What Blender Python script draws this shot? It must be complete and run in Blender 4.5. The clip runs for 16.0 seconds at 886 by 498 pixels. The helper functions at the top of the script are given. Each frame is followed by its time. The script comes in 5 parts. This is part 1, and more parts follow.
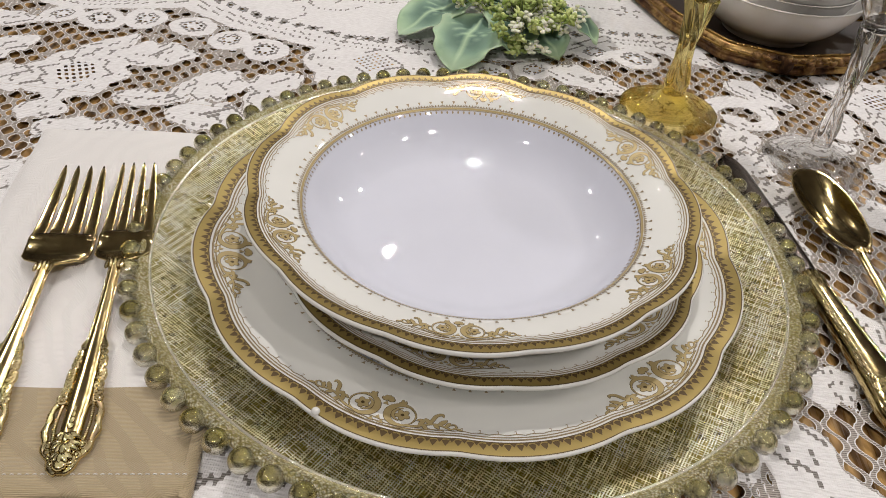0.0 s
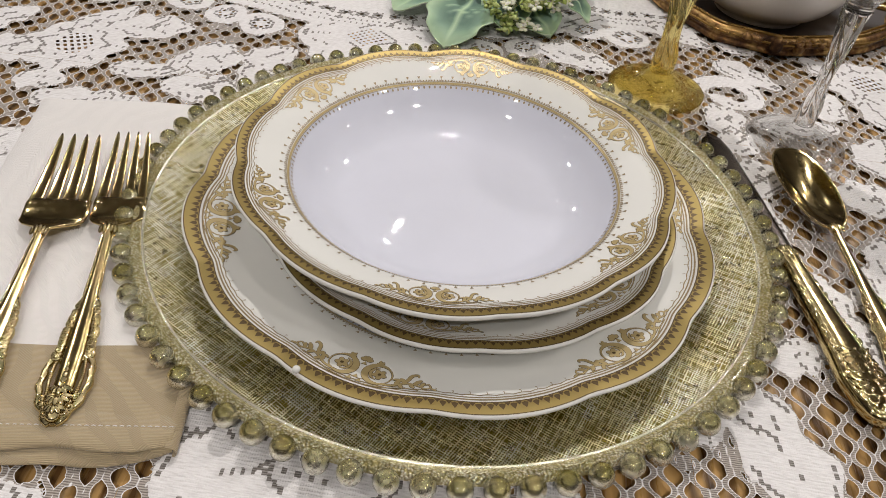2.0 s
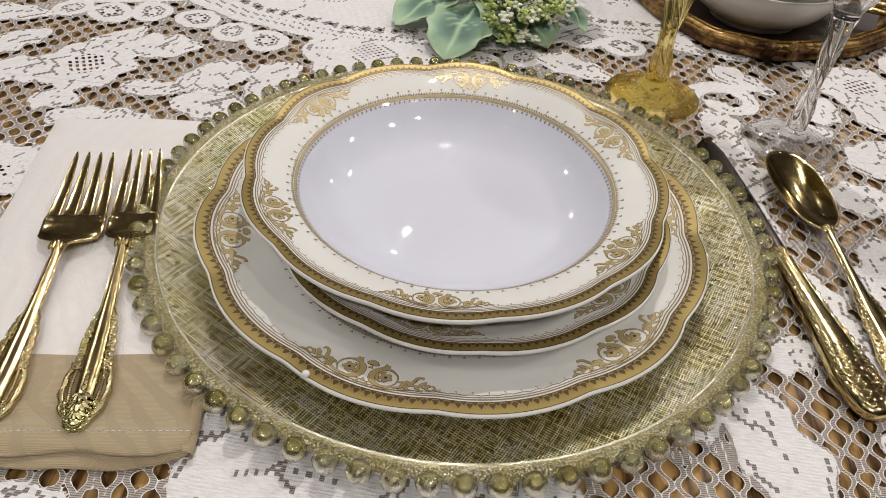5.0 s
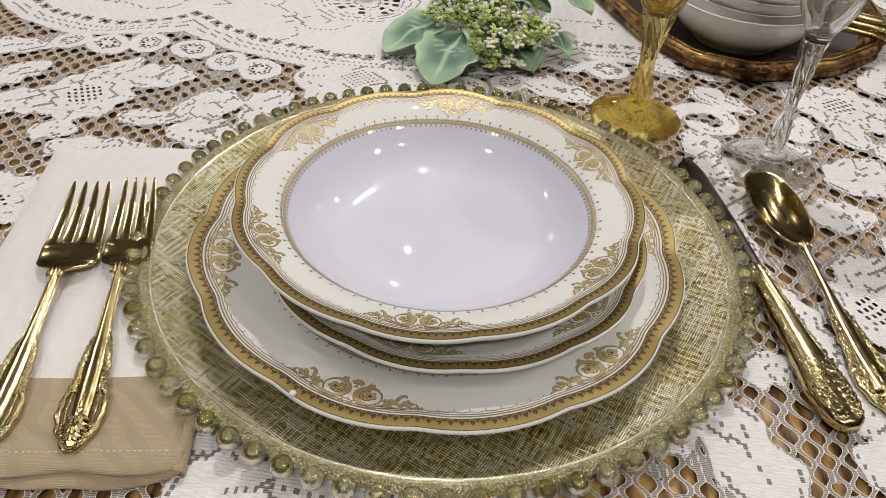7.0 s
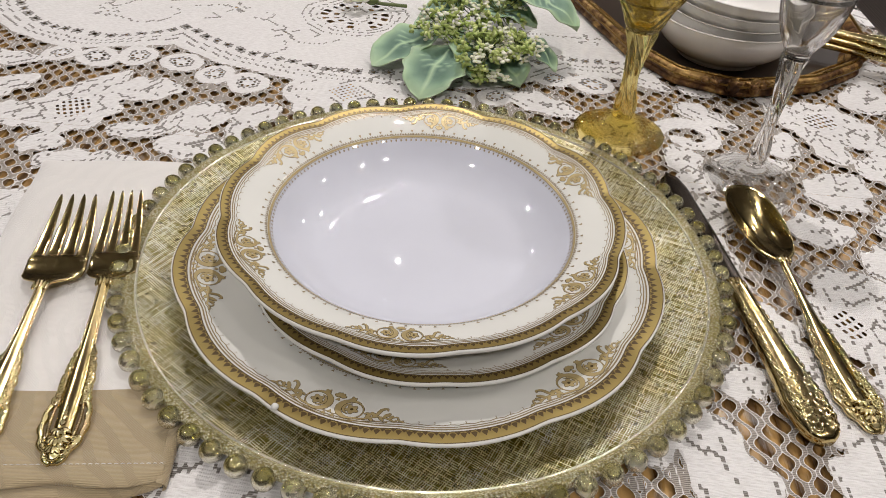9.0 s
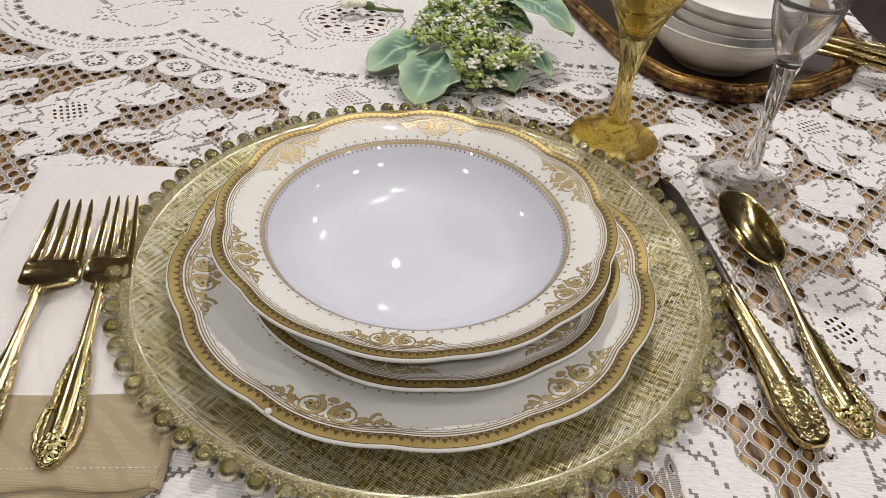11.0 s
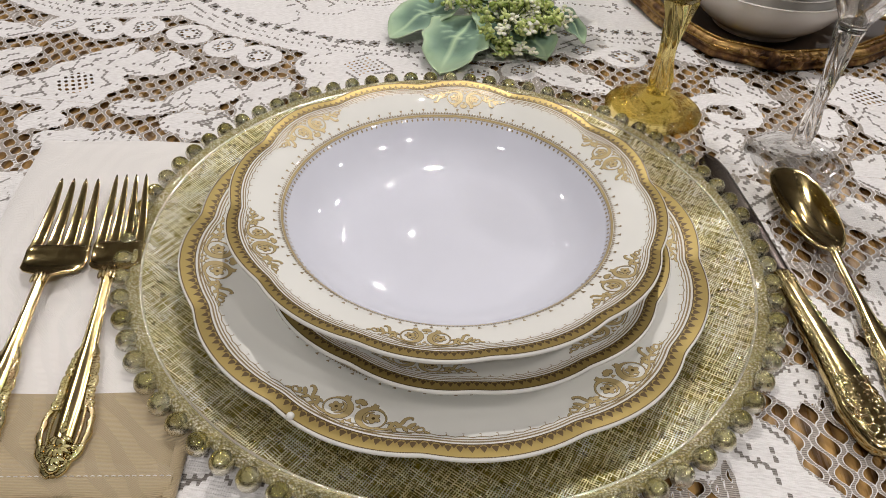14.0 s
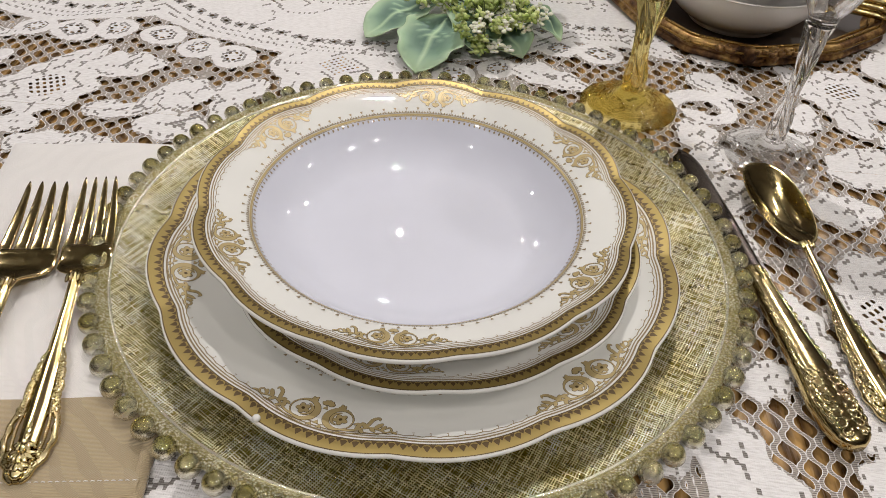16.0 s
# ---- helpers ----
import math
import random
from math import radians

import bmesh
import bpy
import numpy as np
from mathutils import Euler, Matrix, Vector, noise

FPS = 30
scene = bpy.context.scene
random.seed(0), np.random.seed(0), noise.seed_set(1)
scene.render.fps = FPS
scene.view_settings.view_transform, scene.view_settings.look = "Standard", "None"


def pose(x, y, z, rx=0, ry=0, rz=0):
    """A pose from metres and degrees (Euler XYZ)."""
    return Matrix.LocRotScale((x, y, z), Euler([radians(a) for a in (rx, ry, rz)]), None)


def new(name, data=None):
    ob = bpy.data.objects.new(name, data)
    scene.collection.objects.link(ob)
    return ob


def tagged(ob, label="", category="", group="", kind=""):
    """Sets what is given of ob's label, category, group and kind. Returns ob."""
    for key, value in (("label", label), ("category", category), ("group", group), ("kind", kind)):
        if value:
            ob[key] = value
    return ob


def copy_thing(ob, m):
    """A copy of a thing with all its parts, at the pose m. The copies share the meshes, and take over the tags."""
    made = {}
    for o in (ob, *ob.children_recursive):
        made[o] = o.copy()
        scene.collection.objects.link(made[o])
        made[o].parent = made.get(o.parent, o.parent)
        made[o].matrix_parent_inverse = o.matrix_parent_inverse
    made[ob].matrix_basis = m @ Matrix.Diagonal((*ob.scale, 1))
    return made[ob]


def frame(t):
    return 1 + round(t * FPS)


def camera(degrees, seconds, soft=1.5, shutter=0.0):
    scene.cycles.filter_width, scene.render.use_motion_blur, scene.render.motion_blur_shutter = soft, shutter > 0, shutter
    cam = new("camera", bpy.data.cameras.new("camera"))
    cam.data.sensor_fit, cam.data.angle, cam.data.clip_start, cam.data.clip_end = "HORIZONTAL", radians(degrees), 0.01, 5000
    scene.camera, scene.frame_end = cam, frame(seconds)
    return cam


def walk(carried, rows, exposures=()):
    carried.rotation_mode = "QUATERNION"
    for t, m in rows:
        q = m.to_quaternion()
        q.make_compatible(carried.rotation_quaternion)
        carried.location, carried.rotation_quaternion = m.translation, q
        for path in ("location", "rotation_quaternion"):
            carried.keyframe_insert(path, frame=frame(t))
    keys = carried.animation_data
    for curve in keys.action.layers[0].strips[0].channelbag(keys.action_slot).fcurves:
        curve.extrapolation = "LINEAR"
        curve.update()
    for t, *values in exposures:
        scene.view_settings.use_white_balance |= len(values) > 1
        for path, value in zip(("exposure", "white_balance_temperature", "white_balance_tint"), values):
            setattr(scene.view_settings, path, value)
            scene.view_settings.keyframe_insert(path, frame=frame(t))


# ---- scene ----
cam = camera(61.4, 16.0, soft=0.5)
# seconds, eye x, y, z in metres, yaw, pitch, roll in degrees
ROWS = [
    (0.0, -0.0078, -0.2867, 0.2452, 1.18, -40.85, 5.70),
    (0.5, -0.0047, -0.2878, 0.2414, 1.31, -41.27, 5.89),
    (1.0, 0.0005, -0.2896, 0.2403, 1.33, -41.81, 6.13),
    (1.5, 0.0024, -0.2936, 0.2440, 1.37, -42.18, 6.31),
    (2.0, 0.0030, -0.2973, 0.2501, 1.39, -42.42, 6.40),
    (2.5, 0.0033, -0.2997, 0.2489, 1.63, -42.45, 6.25),
    (3.0, 0.0031, -0.3013, 0.2522, 1.88, -42.36, 6.00),
    (3.5, 0.0043, -0.3023, 0.2529, 2.02, -42.29, 5.72),
    (4.0, 0.0040, -0.3036, 0.2534, 2.04, -42.20, 5.48),
    (6.5, 0.0127, -0.3113, 0.2668, 2.66, -40.92, 3.75),
    (7.0, 0.0150, -0.3132, 0.2680, 2.68, -40.51, 3.67),
    (7.5, 0.0158, -0.3140, 0.2689, 2.58, -40.17, 3.70),
    (8.0, 0.0167, -0.3151, 0.2698, 2.37, -39.96, 3.89),
    (8.5, 0.0172, -0.3158, 0.2707, 2.19, -39.80, 4.05),
    (9.0, 0.0195, -0.3148, 0.2724, 2.00, -39.70, 4.26),
    (11.5, 0.0221, -0.3156, 0.2755, 1.93, -39.51, 4.44),
    (12.0, 0.0188, -0.3145, 0.2725, 2.04, -39.84, 4.45),
    (12.5, 0.0118, -0.3046, 0.2692, 2.31, -40.38, 4.38),
    (13.0, 0.0084, -0.2962, 0.2658, 2.73, -40.99, 4.14),
    (13.5, 0.0063, -0.2888, 0.2603, 2.98, -41.59, 3.92),
    (14.0, 0.0112, -0.2882, 0.2622, 3.03, -42.09, 3.73),
    (14.5, 0.0141, -0.2869, 0.2620, 2.82, -42.36, 3.69),
    (15.0, 0.0168, -0.2863, 0.2601, 2.53, -42.43, 3.66),
    (15.5, 0.0210, -0.2848, 0.2618, 2.28, -42.33, 3.64),
    (16.0, 0.0210, -0.2863, 0.2623, 2.17, -42.18, 3.64),
]


def eye_pose(x, y, z, yaw, pitch, roll):
    """Yaw to the left from +y, pitch up, roll as look()."""
    return pose(x, y, z, 90 + pitch, 0, yaw) @ pose(0, 0, 0, 0, 0, roll)


walk(cam, [(t, eye_pose(*r)) for t, *r in ROWS])

# ---- light ----
world = bpy.data.worlds.new("room_air")
scene.world = world
world.use_nodes = True
world.node_tree.nodes["Background"].inputs[0].default_value = (0.9, 0.86, 0.8, 1)
world.node_tree.nodes["Background"].inputs[1].default_value = 0.012
scene.view_settings.exposure = 0.0
CEIL = 1.62
LAMP_POWER = 9.3
# x, y, share of the power, radius of the lit lens
LAMPS = [(0.85, 1.45, 1.15, 0.05), (1.15, -0.30, 0.45, 0.05), (0.15, -1.36, 1.0, 0.04), (-0.12, -1.36, 0.9, 0.04), (-0.80, -0.70, 0.34, 0.05), (0.78, -0.70, 0.42, 0.05), (2.0, 0.6, 0.6, 0.05), (-1.6, 0.9, 1.1, 0.05), (1.6, 2.4, 0.7, 0.05), (-0.22, 1.80, 0.05, 0.010), (-1.3, 2.5, 1.0, 0.05), (0.02, 0.84, 1.45, 0.028)]

# ---- materials ----


class Nodes:
    """A short hand for node materials."""

    def __init__(self, name):
        self.mat = bpy.data.materials.new(name)
        self.mat.use_nodes = True
        self.tree = self.mat.node_tree
        self.bsdf = self.tree.nodes["Principled BSDF"]

    def add(self, kind, **values):
        n = self.tree.nodes.new(kind)
        for k, v in values.items():
            setattr(n, k, v)
        return n

    def link(self, a, b):
        self.tree.links.new(a, b)

    def put(self, **values):
        for k, v in values.items():
            self.bsdf.inputs[k.replace("_", " ")].default_value = v
        return self

    def coords(self, scale=(1, 1, 1), turn=(0, 0, 0)):
        c = self.add("ShaderNodeTexCoord")
        r, m = self.add("ShaderNodeMapping"), self.add("ShaderNodeMapping")
        r.inputs["Rotation"].default_value = [radians(a) for a in turn]
        m.inputs["Scale"].default_value = scale
        self.link(c.outputs["Object"], r.inputs["Vector"])
        self.link(r.outputs["Vector"], m.inputs["Vector"])
        return m.outputs["Vector"]

    def noise(self, vec, scale, detail=3.0, rough=0.55):
        n = self.add("ShaderNodeTexNoise")
        n.inputs["Scale"].default_value = scale
        n.inputs["Detail"].default_value = detail
        n.inputs["Roughness"].default_value = rough
        self.link(vec, n.inputs["Vector"])
        return n.outputs["Fac"]

    def wave(self, vec, scale, distort=0.0, detail_scale=1.0, profile="SIN", axis="X"):
        n = self.add("ShaderNodeTexWave", wave_profile=profile, bands_direction=axis)
        n.inputs["Scale"].default_value = scale
        n.inputs["Distortion"].default_value = distort
        n.inputs["Detail Scale"].default_value = detail_scale
        self.link(vec, n.inputs["Vector"])
        return n.outputs["Fac"]

    def ramp(self, fac, stops):
        n = self.add("ShaderNodeValToRGB")
        e = n.color_ramp.elements
        while len(e) < len(stops):
            e.new(0.5)
        for k, (p, c) in enumerate(stops):
            e[k].position = p
            e[k].color = (*c, 1) if len(c) == 3 else c
        self.link(fac, n.inputs["Fac"])
        return n.outputs["Color"]

    def mix(self, fac, a, b, blend="MIX"):
        n = self.add("ShaderNodeMix", data_type="RGBA", blend_type=blend)
        for sock, v in ((0, fac), (6, a), (7, b)):
            if isinstance(v, (int, float)):
                n.inputs[sock].default_value = v
            elif isinstance(v, tuple):
                n.inputs[sock].default_value = (*v, 1)
            else:
                self.link(v, n.inputs[sock])
        return n.outputs[2]

    def math(self, op, a, b=0.0):
        n = self.add("ShaderNodeMath", operation=op)
        for k, v in enumerate((a, b)):
            if isinstance(v, (int, float)):
                n.inputs[k].default_value = v
            else:
                self.link(v, n.inputs[k])
        return n.outputs[0]

    def bump(self, height, strength, distance):
        n = self.add("ShaderNodeBump")
        n.inputs["Strength"].default_value = strength
        n.inputs["Distance"].default_value = distance
        self.link(height, n.inputs["Height"])
        self.link(n.outputs["Normal"], self.bsdf.inputs["Normal"])

    def to(self, sock, out):
        self.link(out, self.bsdf.inputs[sock])
        return self


def gold_material(name, base, rough, bumped=0.0, metal=1.0):
    m = Nodes(name).put(Metallic=metal, Roughness=rough)
    v = m.coords()
    n = m.noise(v, 160, 4)
    lo = tuple(c * (0.82 if metal == 1.0 else 0.94) for c in base)
    m.to("Base Color", m.ramp(n, [(0.3, lo), (0.7, base)]))
    m.to("Roughness", m.ramp(m.noise(v, 420, 3), [(0.3, (rough * (0.6 if metal == 1.0 else 0.85),) * 3), (0.75, (rough * (1.6 if metal == 1.0 else 1.2),) * 3)]))
    if bumped:
        m.bump(m.noise(v, 700, 2), bumped, 0.0004)
    return m.mat


def porcelain_material(name, base):
    m = Nodes(name).put(Roughness=0.018, IOR=1.5)
    v = m.coords()
    lo = tuple(c * 0.97 for c in base)
    m.to("Base Color", m.ramp(m.noise(v, 25, 3), [(0.35, lo), (0.65, base)]))
    m.bump(m.noise(v, 60, 2), 0.03, 0.0006)
    return m.mat


GOLD = gold_material("polished_gold", (0.62, 0.485, 0.225), 0.12)
GOLD_RELIEF = gold_material("cast_gold_relief", (0.76, 0.63, 0.33), 0.14, 0.5)
GOLD_DECAL = gold_material("fired_gold_band", (0.34, 0.252, 0.083), 0.36, 0.0, 0.62)
GOLD_MOTIF = gold_material("fired_gold_scroll", (0.47, 0.365, 0.17), 0.38, 0.0, 0.25)
BROWN_DECAL = gold_material("dark_bronze_print", (0.10, 0.062, 0.022), 0.40, 0.0, 0.35)
LINE_DECAL = gold_material("brown_gold_line", (0.27, 0.20, 0.105), 0.32, 0.0, 0.3)
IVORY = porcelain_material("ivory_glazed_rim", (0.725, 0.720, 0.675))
# Plate wells are coloured darker and bluer than the rims.
WELL_TONE = porcelain_material("darker_bluer_well", (0.625, 0.635, 0.70))
BOWL_WHITE = porcelain_material("white_stoneware", (0.78, 0.76, 0.73))


def glass_material(name, color, tint, share):
    """Glass that bends what lies behind it and also lets the light through to the cloth."""
    m = Nodes(name)
    out = m.tree.nodes["Material Output"]
    m.tree.nodes.remove(m.bsdf)
    bent = m.add("ShaderNodeBsdfGlass")
    bent.inputs["Color"].default_value = (*color, 1)
    bent.inputs["Roughness"].default_value = 0.0
    bent.inputs["IOR"].default_value = 1.5
    clear = m.add("ShaderNodeBsdfTransparent")
    clear.inputs["Color"].default_value = (*tint, 1)
    gloss = m.add("ShaderNodeBsdfGlossy")
    gloss.inputs["Roughness"].default_value = 0.05
    facing = m.add("ShaderNodeLayerWeight")
    fres = m.math("ADD", m.math("MULTIPLY", m.math("POWER", facing.outputs["Facing"], 3.0), 0.85), 0.08)
    thin, both = m.add("ShaderNodeMixShader"), m.add("ShaderNodeMixShader")
    m.link(fres, thin.inputs[0])
    m.link(clear.outputs[0], thin.inputs[1])
    m.link(gloss.outputs[0], thin.inputs[2])
    both.inputs[0].default_value = share
    m.link(bent.outputs[0], both.inputs[1])
    m.link(thin.outputs[0], both.inputs[2])
    m.link(both.outputs[0], out.inputs["Surface"])
    return m.mat


AMBER = glass_material("amber_glass", (0.99, 0.92, 0.60), (0.985, 0.93, 0.68), 0.15)
AMBER_FOOT = glass_material("amber_glass_foot", (0.985, 0.90, 0.52), (0.985, 0.91, 0.60), 0.66)
CLEAR = glass_material("clear_crystal", (0.99, 0.99, 0.99), (0.99, 0.99, 0.985), 0.10)
BEAD_GLASS = glass_material("bead_glass", (0.995, 0.99, 0.96), (0.99, 0.985, 0.94), 0.06)
CLEAR_FOOT = glass_material("clear_crystal_foot", (0.99, 0.99, 0.99), (0.99, 0.99, 0.985), 0.88)


def foil_material():
    """Gold and silver leaf under glass, scored all over with crossing brush lines."""
    m = Nodes("crosshatched_gold_foil").put(Metallic=0.93, Coat_Weight=0.05, Coat_Roughness=0.10)
    v = m.coords()

    def strokes(turn, pitch, run, least):
        """Parallel raised lines, each broken into runs of its own."""
        sep = m.add("ShaderNodeSeparateXYZ")
        m.link(m.coords(turn=(0, 0, turn)), sep.inputs[0])
        bent = m.math("ADD", sep.outputs[0], m.math("MULTIPLY", m.noise(m.coords(scale=(1, 0.5, 1), turn=(0, 0, turn)), 45, 3), 0.0050))
        x = m.math("DIVIDE", bent, pitch)
        line = m.math("FLOOR", x)
        tri = m.math("SUBTRACT", 1.0, m.math("ABSOLUTE", m.math("SUBTRACT", m.math("MULTIPLY", m.math("FRACT", x), 2.0), 1.0)))
        at = m.add("ShaderNodeCombineXYZ")
        m.link(m.math("MULTIPLY", line, 7.31), at.inputs[0])
        m.link(m.math("DIVIDE", sep.outputs[1], run), at.inputs[1])
        force = m.ramp(m.noise(at.outputs[0], 1.0, 2), [(0.36, (least,) * 3), (0.56, (1, 1, 1))])
        group = m.add("ShaderNodeCombineXYZ")
        m.link(m.math("MULTIPLY", m.math("FLOOR", m.math("DIVIDE", x, 3.0)), 3.7), group.inputs[0])
        m.link(m.math("DIVIDE", sep.outputs[1], run * 3), group.inputs[1])
        return m.math("MULTIPLY", m.ramp(tri, [(0.24, (0, 0, 0)), (0.70, (1, 1, 1))]), force), m.noise(group.outputs[0], 1.0, 2)

    a, tone_a = strokes(27, 0.00108, 0.010, 0.30)
    b, tone_b = strokes(-58, 0.00118, 0.011, 0.30)
    h = m.math("ADD", m.math("MULTIPLY", m.math("MAXIMUM", a, b), 0.80), m.math("MULTIPLY", m.math("MULTIPLY", a, b), 0.20))
    # Broader brush marks over the fine scoring.
    broad_a, _ = strokes(22, 0.0034, 0.030, 0.05)
    broad_b, _ = strokes(-63, 0.0040, 0.032, 0.05)
    h = m.math("MULTIPLY", h, m.math("ADD", m.math("MULTIPLY", m.math("MAXIMUM", broad_a, broad_b), 0.60), 0.50))
    tone = m.math("ADD", m.math("MULTIPLY", m.math("ADD", tone_a, tone_b), 0.30), m.math("MULTIPLY", m.noise(v, 60, 5), 0.40))
    # Pale ridges and dark grooves put the scoring's glints and shade into the colour.
    lit_ridge = m.ramp(tone, [(0.42, (0.86, 0.78, 0.44)), (0.50, (0.96, 0.91, 0.66)), (0.60, (1.0, 0.98, 0.88))])
    shaded_groove = m.ramp(tone, [(0.42, (0.17, 0.13, 0.012)), (0.58, (0.32, 0.26, 0.045))])
    m.to("Base Color", m.mix(m.ramp(h, [(0.20, (0, 0, 0)), (0.62, (1, 1, 1))]), shaded_groove, lit_ridge))
    m.to("Roughness", m.ramp(m.noise(v, 300, 2), [(0.3, (0.24,) * 3), (0.7, (0.44,) * 3)]))
    m.bump(h, 1.0, 0.0008)
    return m.mat


def grain_foil_material():
    m = Nodes("granular_gold_glass").put(Metallic=0.9, Coat_Weight=0.5, Coat_Roughness=0.05, Roughness=0.40)
    v = m.coords()
    vor = m.add("ShaderNodeTexVoronoi", feature="F1")
    vor.inputs["Scale"].default_value = 900
    m.link(v, vor.inputs["Vector"])
    grain = m.math("ADD", vor.outputs["Distance"], m.math("MULTIPLY", m.noise(v, 900, 2), 0.5))
    base = m.ramp(m.noise(v, 90, 4), [(0.35, (0.50, 0.46, 0.27)), (0.65, (0.90, 0.87, 0.72))])
    m.to("Base Color", m.mix(m.ramp(grain, [(0.35, (0, 0, 0)), (0.95, (1, 1, 1))]), base, (0.33, 0.28, 0.11)))
    m.bump(grain, 0.9, -0.0012)
    return m.mat


def bead_material():
    """The lustre inside a glass ball: gold above, silver below."""
    m = Nodes("lustred_bead_core").put(Metallic=0.86, Roughness=0.20)
    v = m.coords()
    info = m.add("ShaderNodeObjectInfo")
    sep = m.add("ShaderNodeSeparateXYZ")
    m.link(v, sep.inputs[0])
    n = m.math("ADD", m.math("MULTIPLY", m.noise(v, 260, 3), 0.7), m.math("MULTIPLY", info.outputs["Random"], 0.3))
    top = m.ramp(n, [(0.32, (0.74, 0.65, 0.22)), (0.55, (0.86, 0.79, 0.40)), (0.75, (0.95, 0.91, 0.66))])
    belly = m.ramp(n, [(0.32, (0.74, 0.71, 0.60)), (0.6, (0.88, 0.86, 0.78)), (0.8, (0.96, 0.95, 0.90))])
    side = m.math("ADD", m.math("MULTIPLY", sep.outputs[2], 160.0), m.math("MULTIPLY", m.noise(v, 300, 2), 0.8))
    m.to("Base Color", m.mix(m.ramp(side, [(0.62, (0, 0, 0)), (1.10, (1, 1, 1))]), belly, top))
    m.to("Roughness", m.ramp(n, [(0.35, (0.14,) * 3), (0.7, (0.30,) * 3)]))
    return m.mat


RING = gold_material("pale_gold_ring", (0.93, 0.89, 0.70), 0.18, 0.6, 0.8)
FOIL, GRAIN_FOIL, BEAD = foil_material(), grain_foil_material(), bead_material()


def lace_material():
    """White cotton, dense where it is woven; net and drawn lines are white cords with thin tan ladders between them."""
    m = Nodes("white_cotton_lace").put(Roughness=0.9, Sheen_Weight=0.15)
    v = m.coords()
    net, edge, pin = (m.add("ShaderNodeAttribute", attribute_name=k).outputs["Fac"] for k in ("net", "edge", "pin"))
    rib = m.wave(m.coords(turn=(0, 0, 4)), 190, 2.5, 3.0, axis="Y")
    slub = m.noise(m.coords(scale=(1, 7, 1), turn=(0, 0, 3)), 210, 3)
    warp = m.wave(m.coords(turn=(0, 0, 3)), 330, 2.0, 3.0, axis="X")
    weave = m.math("ADD", m.math("ADD", m.math("MULTIPLY", rib, 0.5), m.math("MULTIPLY", slub, 0.8)), m.math("MULTIPLY", warp, 0.25))
    white = m.ramp(slub, [(0.30, (0.62, 0.595, 0.575)), (0.60, (0.77, 0.75, 0.735))])
    rung = m.math("ADD", m.math("MULTIPLY", m.wave(v, 330, 2.0, 0.5, axis="Y"), 0.6), m.math("MULTIPLY", m.noise(v, 520, 2), 0.4))
    thread = m.ramp(rung, [(0.25, (0.17, 0.145, 0.12)), (0.75, (0.44, 0.395, 0.345))])
    ladder = m.math("MULTIPLY", m.math("GREATER_THAN", net, 0.5), m.ramp(m.math("MULTIPLY", edge, 1000.0), [(0.30, (0, 0, 0)), (0.52, (1, 1, 1))]))
    step = m.math("MULTIPLY", m.math("LESS_THAN", net, 0.5), m.ramp(m.math("ADD", m.math("MULTIPLY", pin, 400.0), 0.5), [(0.42, (0, 0, 0)), (0.60, (1, 1, 1))]))
    drawn = m.ramp(rung, [(0.25, (0.12, 0.105, 0.09)), (0.75, (0.29, 0.265, 0.24))])
    m.to("Base Color", m.mix(step, m.mix(ladder, white, thread), drawn))
    m.bump(weave, 0.6, 0.0006)
    return m.mat


def wood_material(name, dark, light, rough):
    m = Nodes(name)
    v = m.coords(scale=(14, 1, 14))
    ring = m.wave(v, 2.2, 7.0, 1.5)
    n = m.noise(v, 30, 5, 0.6)
    col = m.ramp(m.math("ADD", m.math("MULTIPLY", ring, 0.5), m.math("MULTIPLY", n, 0.5)), [(0.25, dark), (0.75, light)])
    m.to("Base Color", col)
    m.to("Roughness", m.ramp(n, [(0.3, (rough * 0.8,) * 3), (0.7, (rough * 1.3,) * 3)]))
    m.bump(n, 0.15, 0.0006)
    return m.mat


LACE = lace_material()
TABLE_WOOD = wood_material("brown_table_wood", (0.11, 0.056, 0.019), (0.50, 0.30, 0.105), 0.28)
FLOOR_WOOD = wood_material("grey_brown_floor", (0.05, 0.04, 0.035), (0.12, 0.10, 0.09), 0.4)


def tray_material():
    m = Nodes("antiqued_gilt_wood").put(Metallic=0.55)
    v = m.coords()
    n = m.noise(v, 55, 5, 0.65)
    m.to("Base Color", m.ramp(n, [(0.36, (0.045, 0.018, 0.007)), (0.48, (0.17, 0.082, 0.026)), (0.62, (0.55, 0.35, 0.12))]))
    m.to("Roughness", m.ramp(n, [(0.3, (0.55,) * 3), (0.7, (0.28,) * 3)]))
    m.bump(m.noise(v, 140, 4), 0.5, 0.0015)
    return m.mat


TRAY = tray_material()


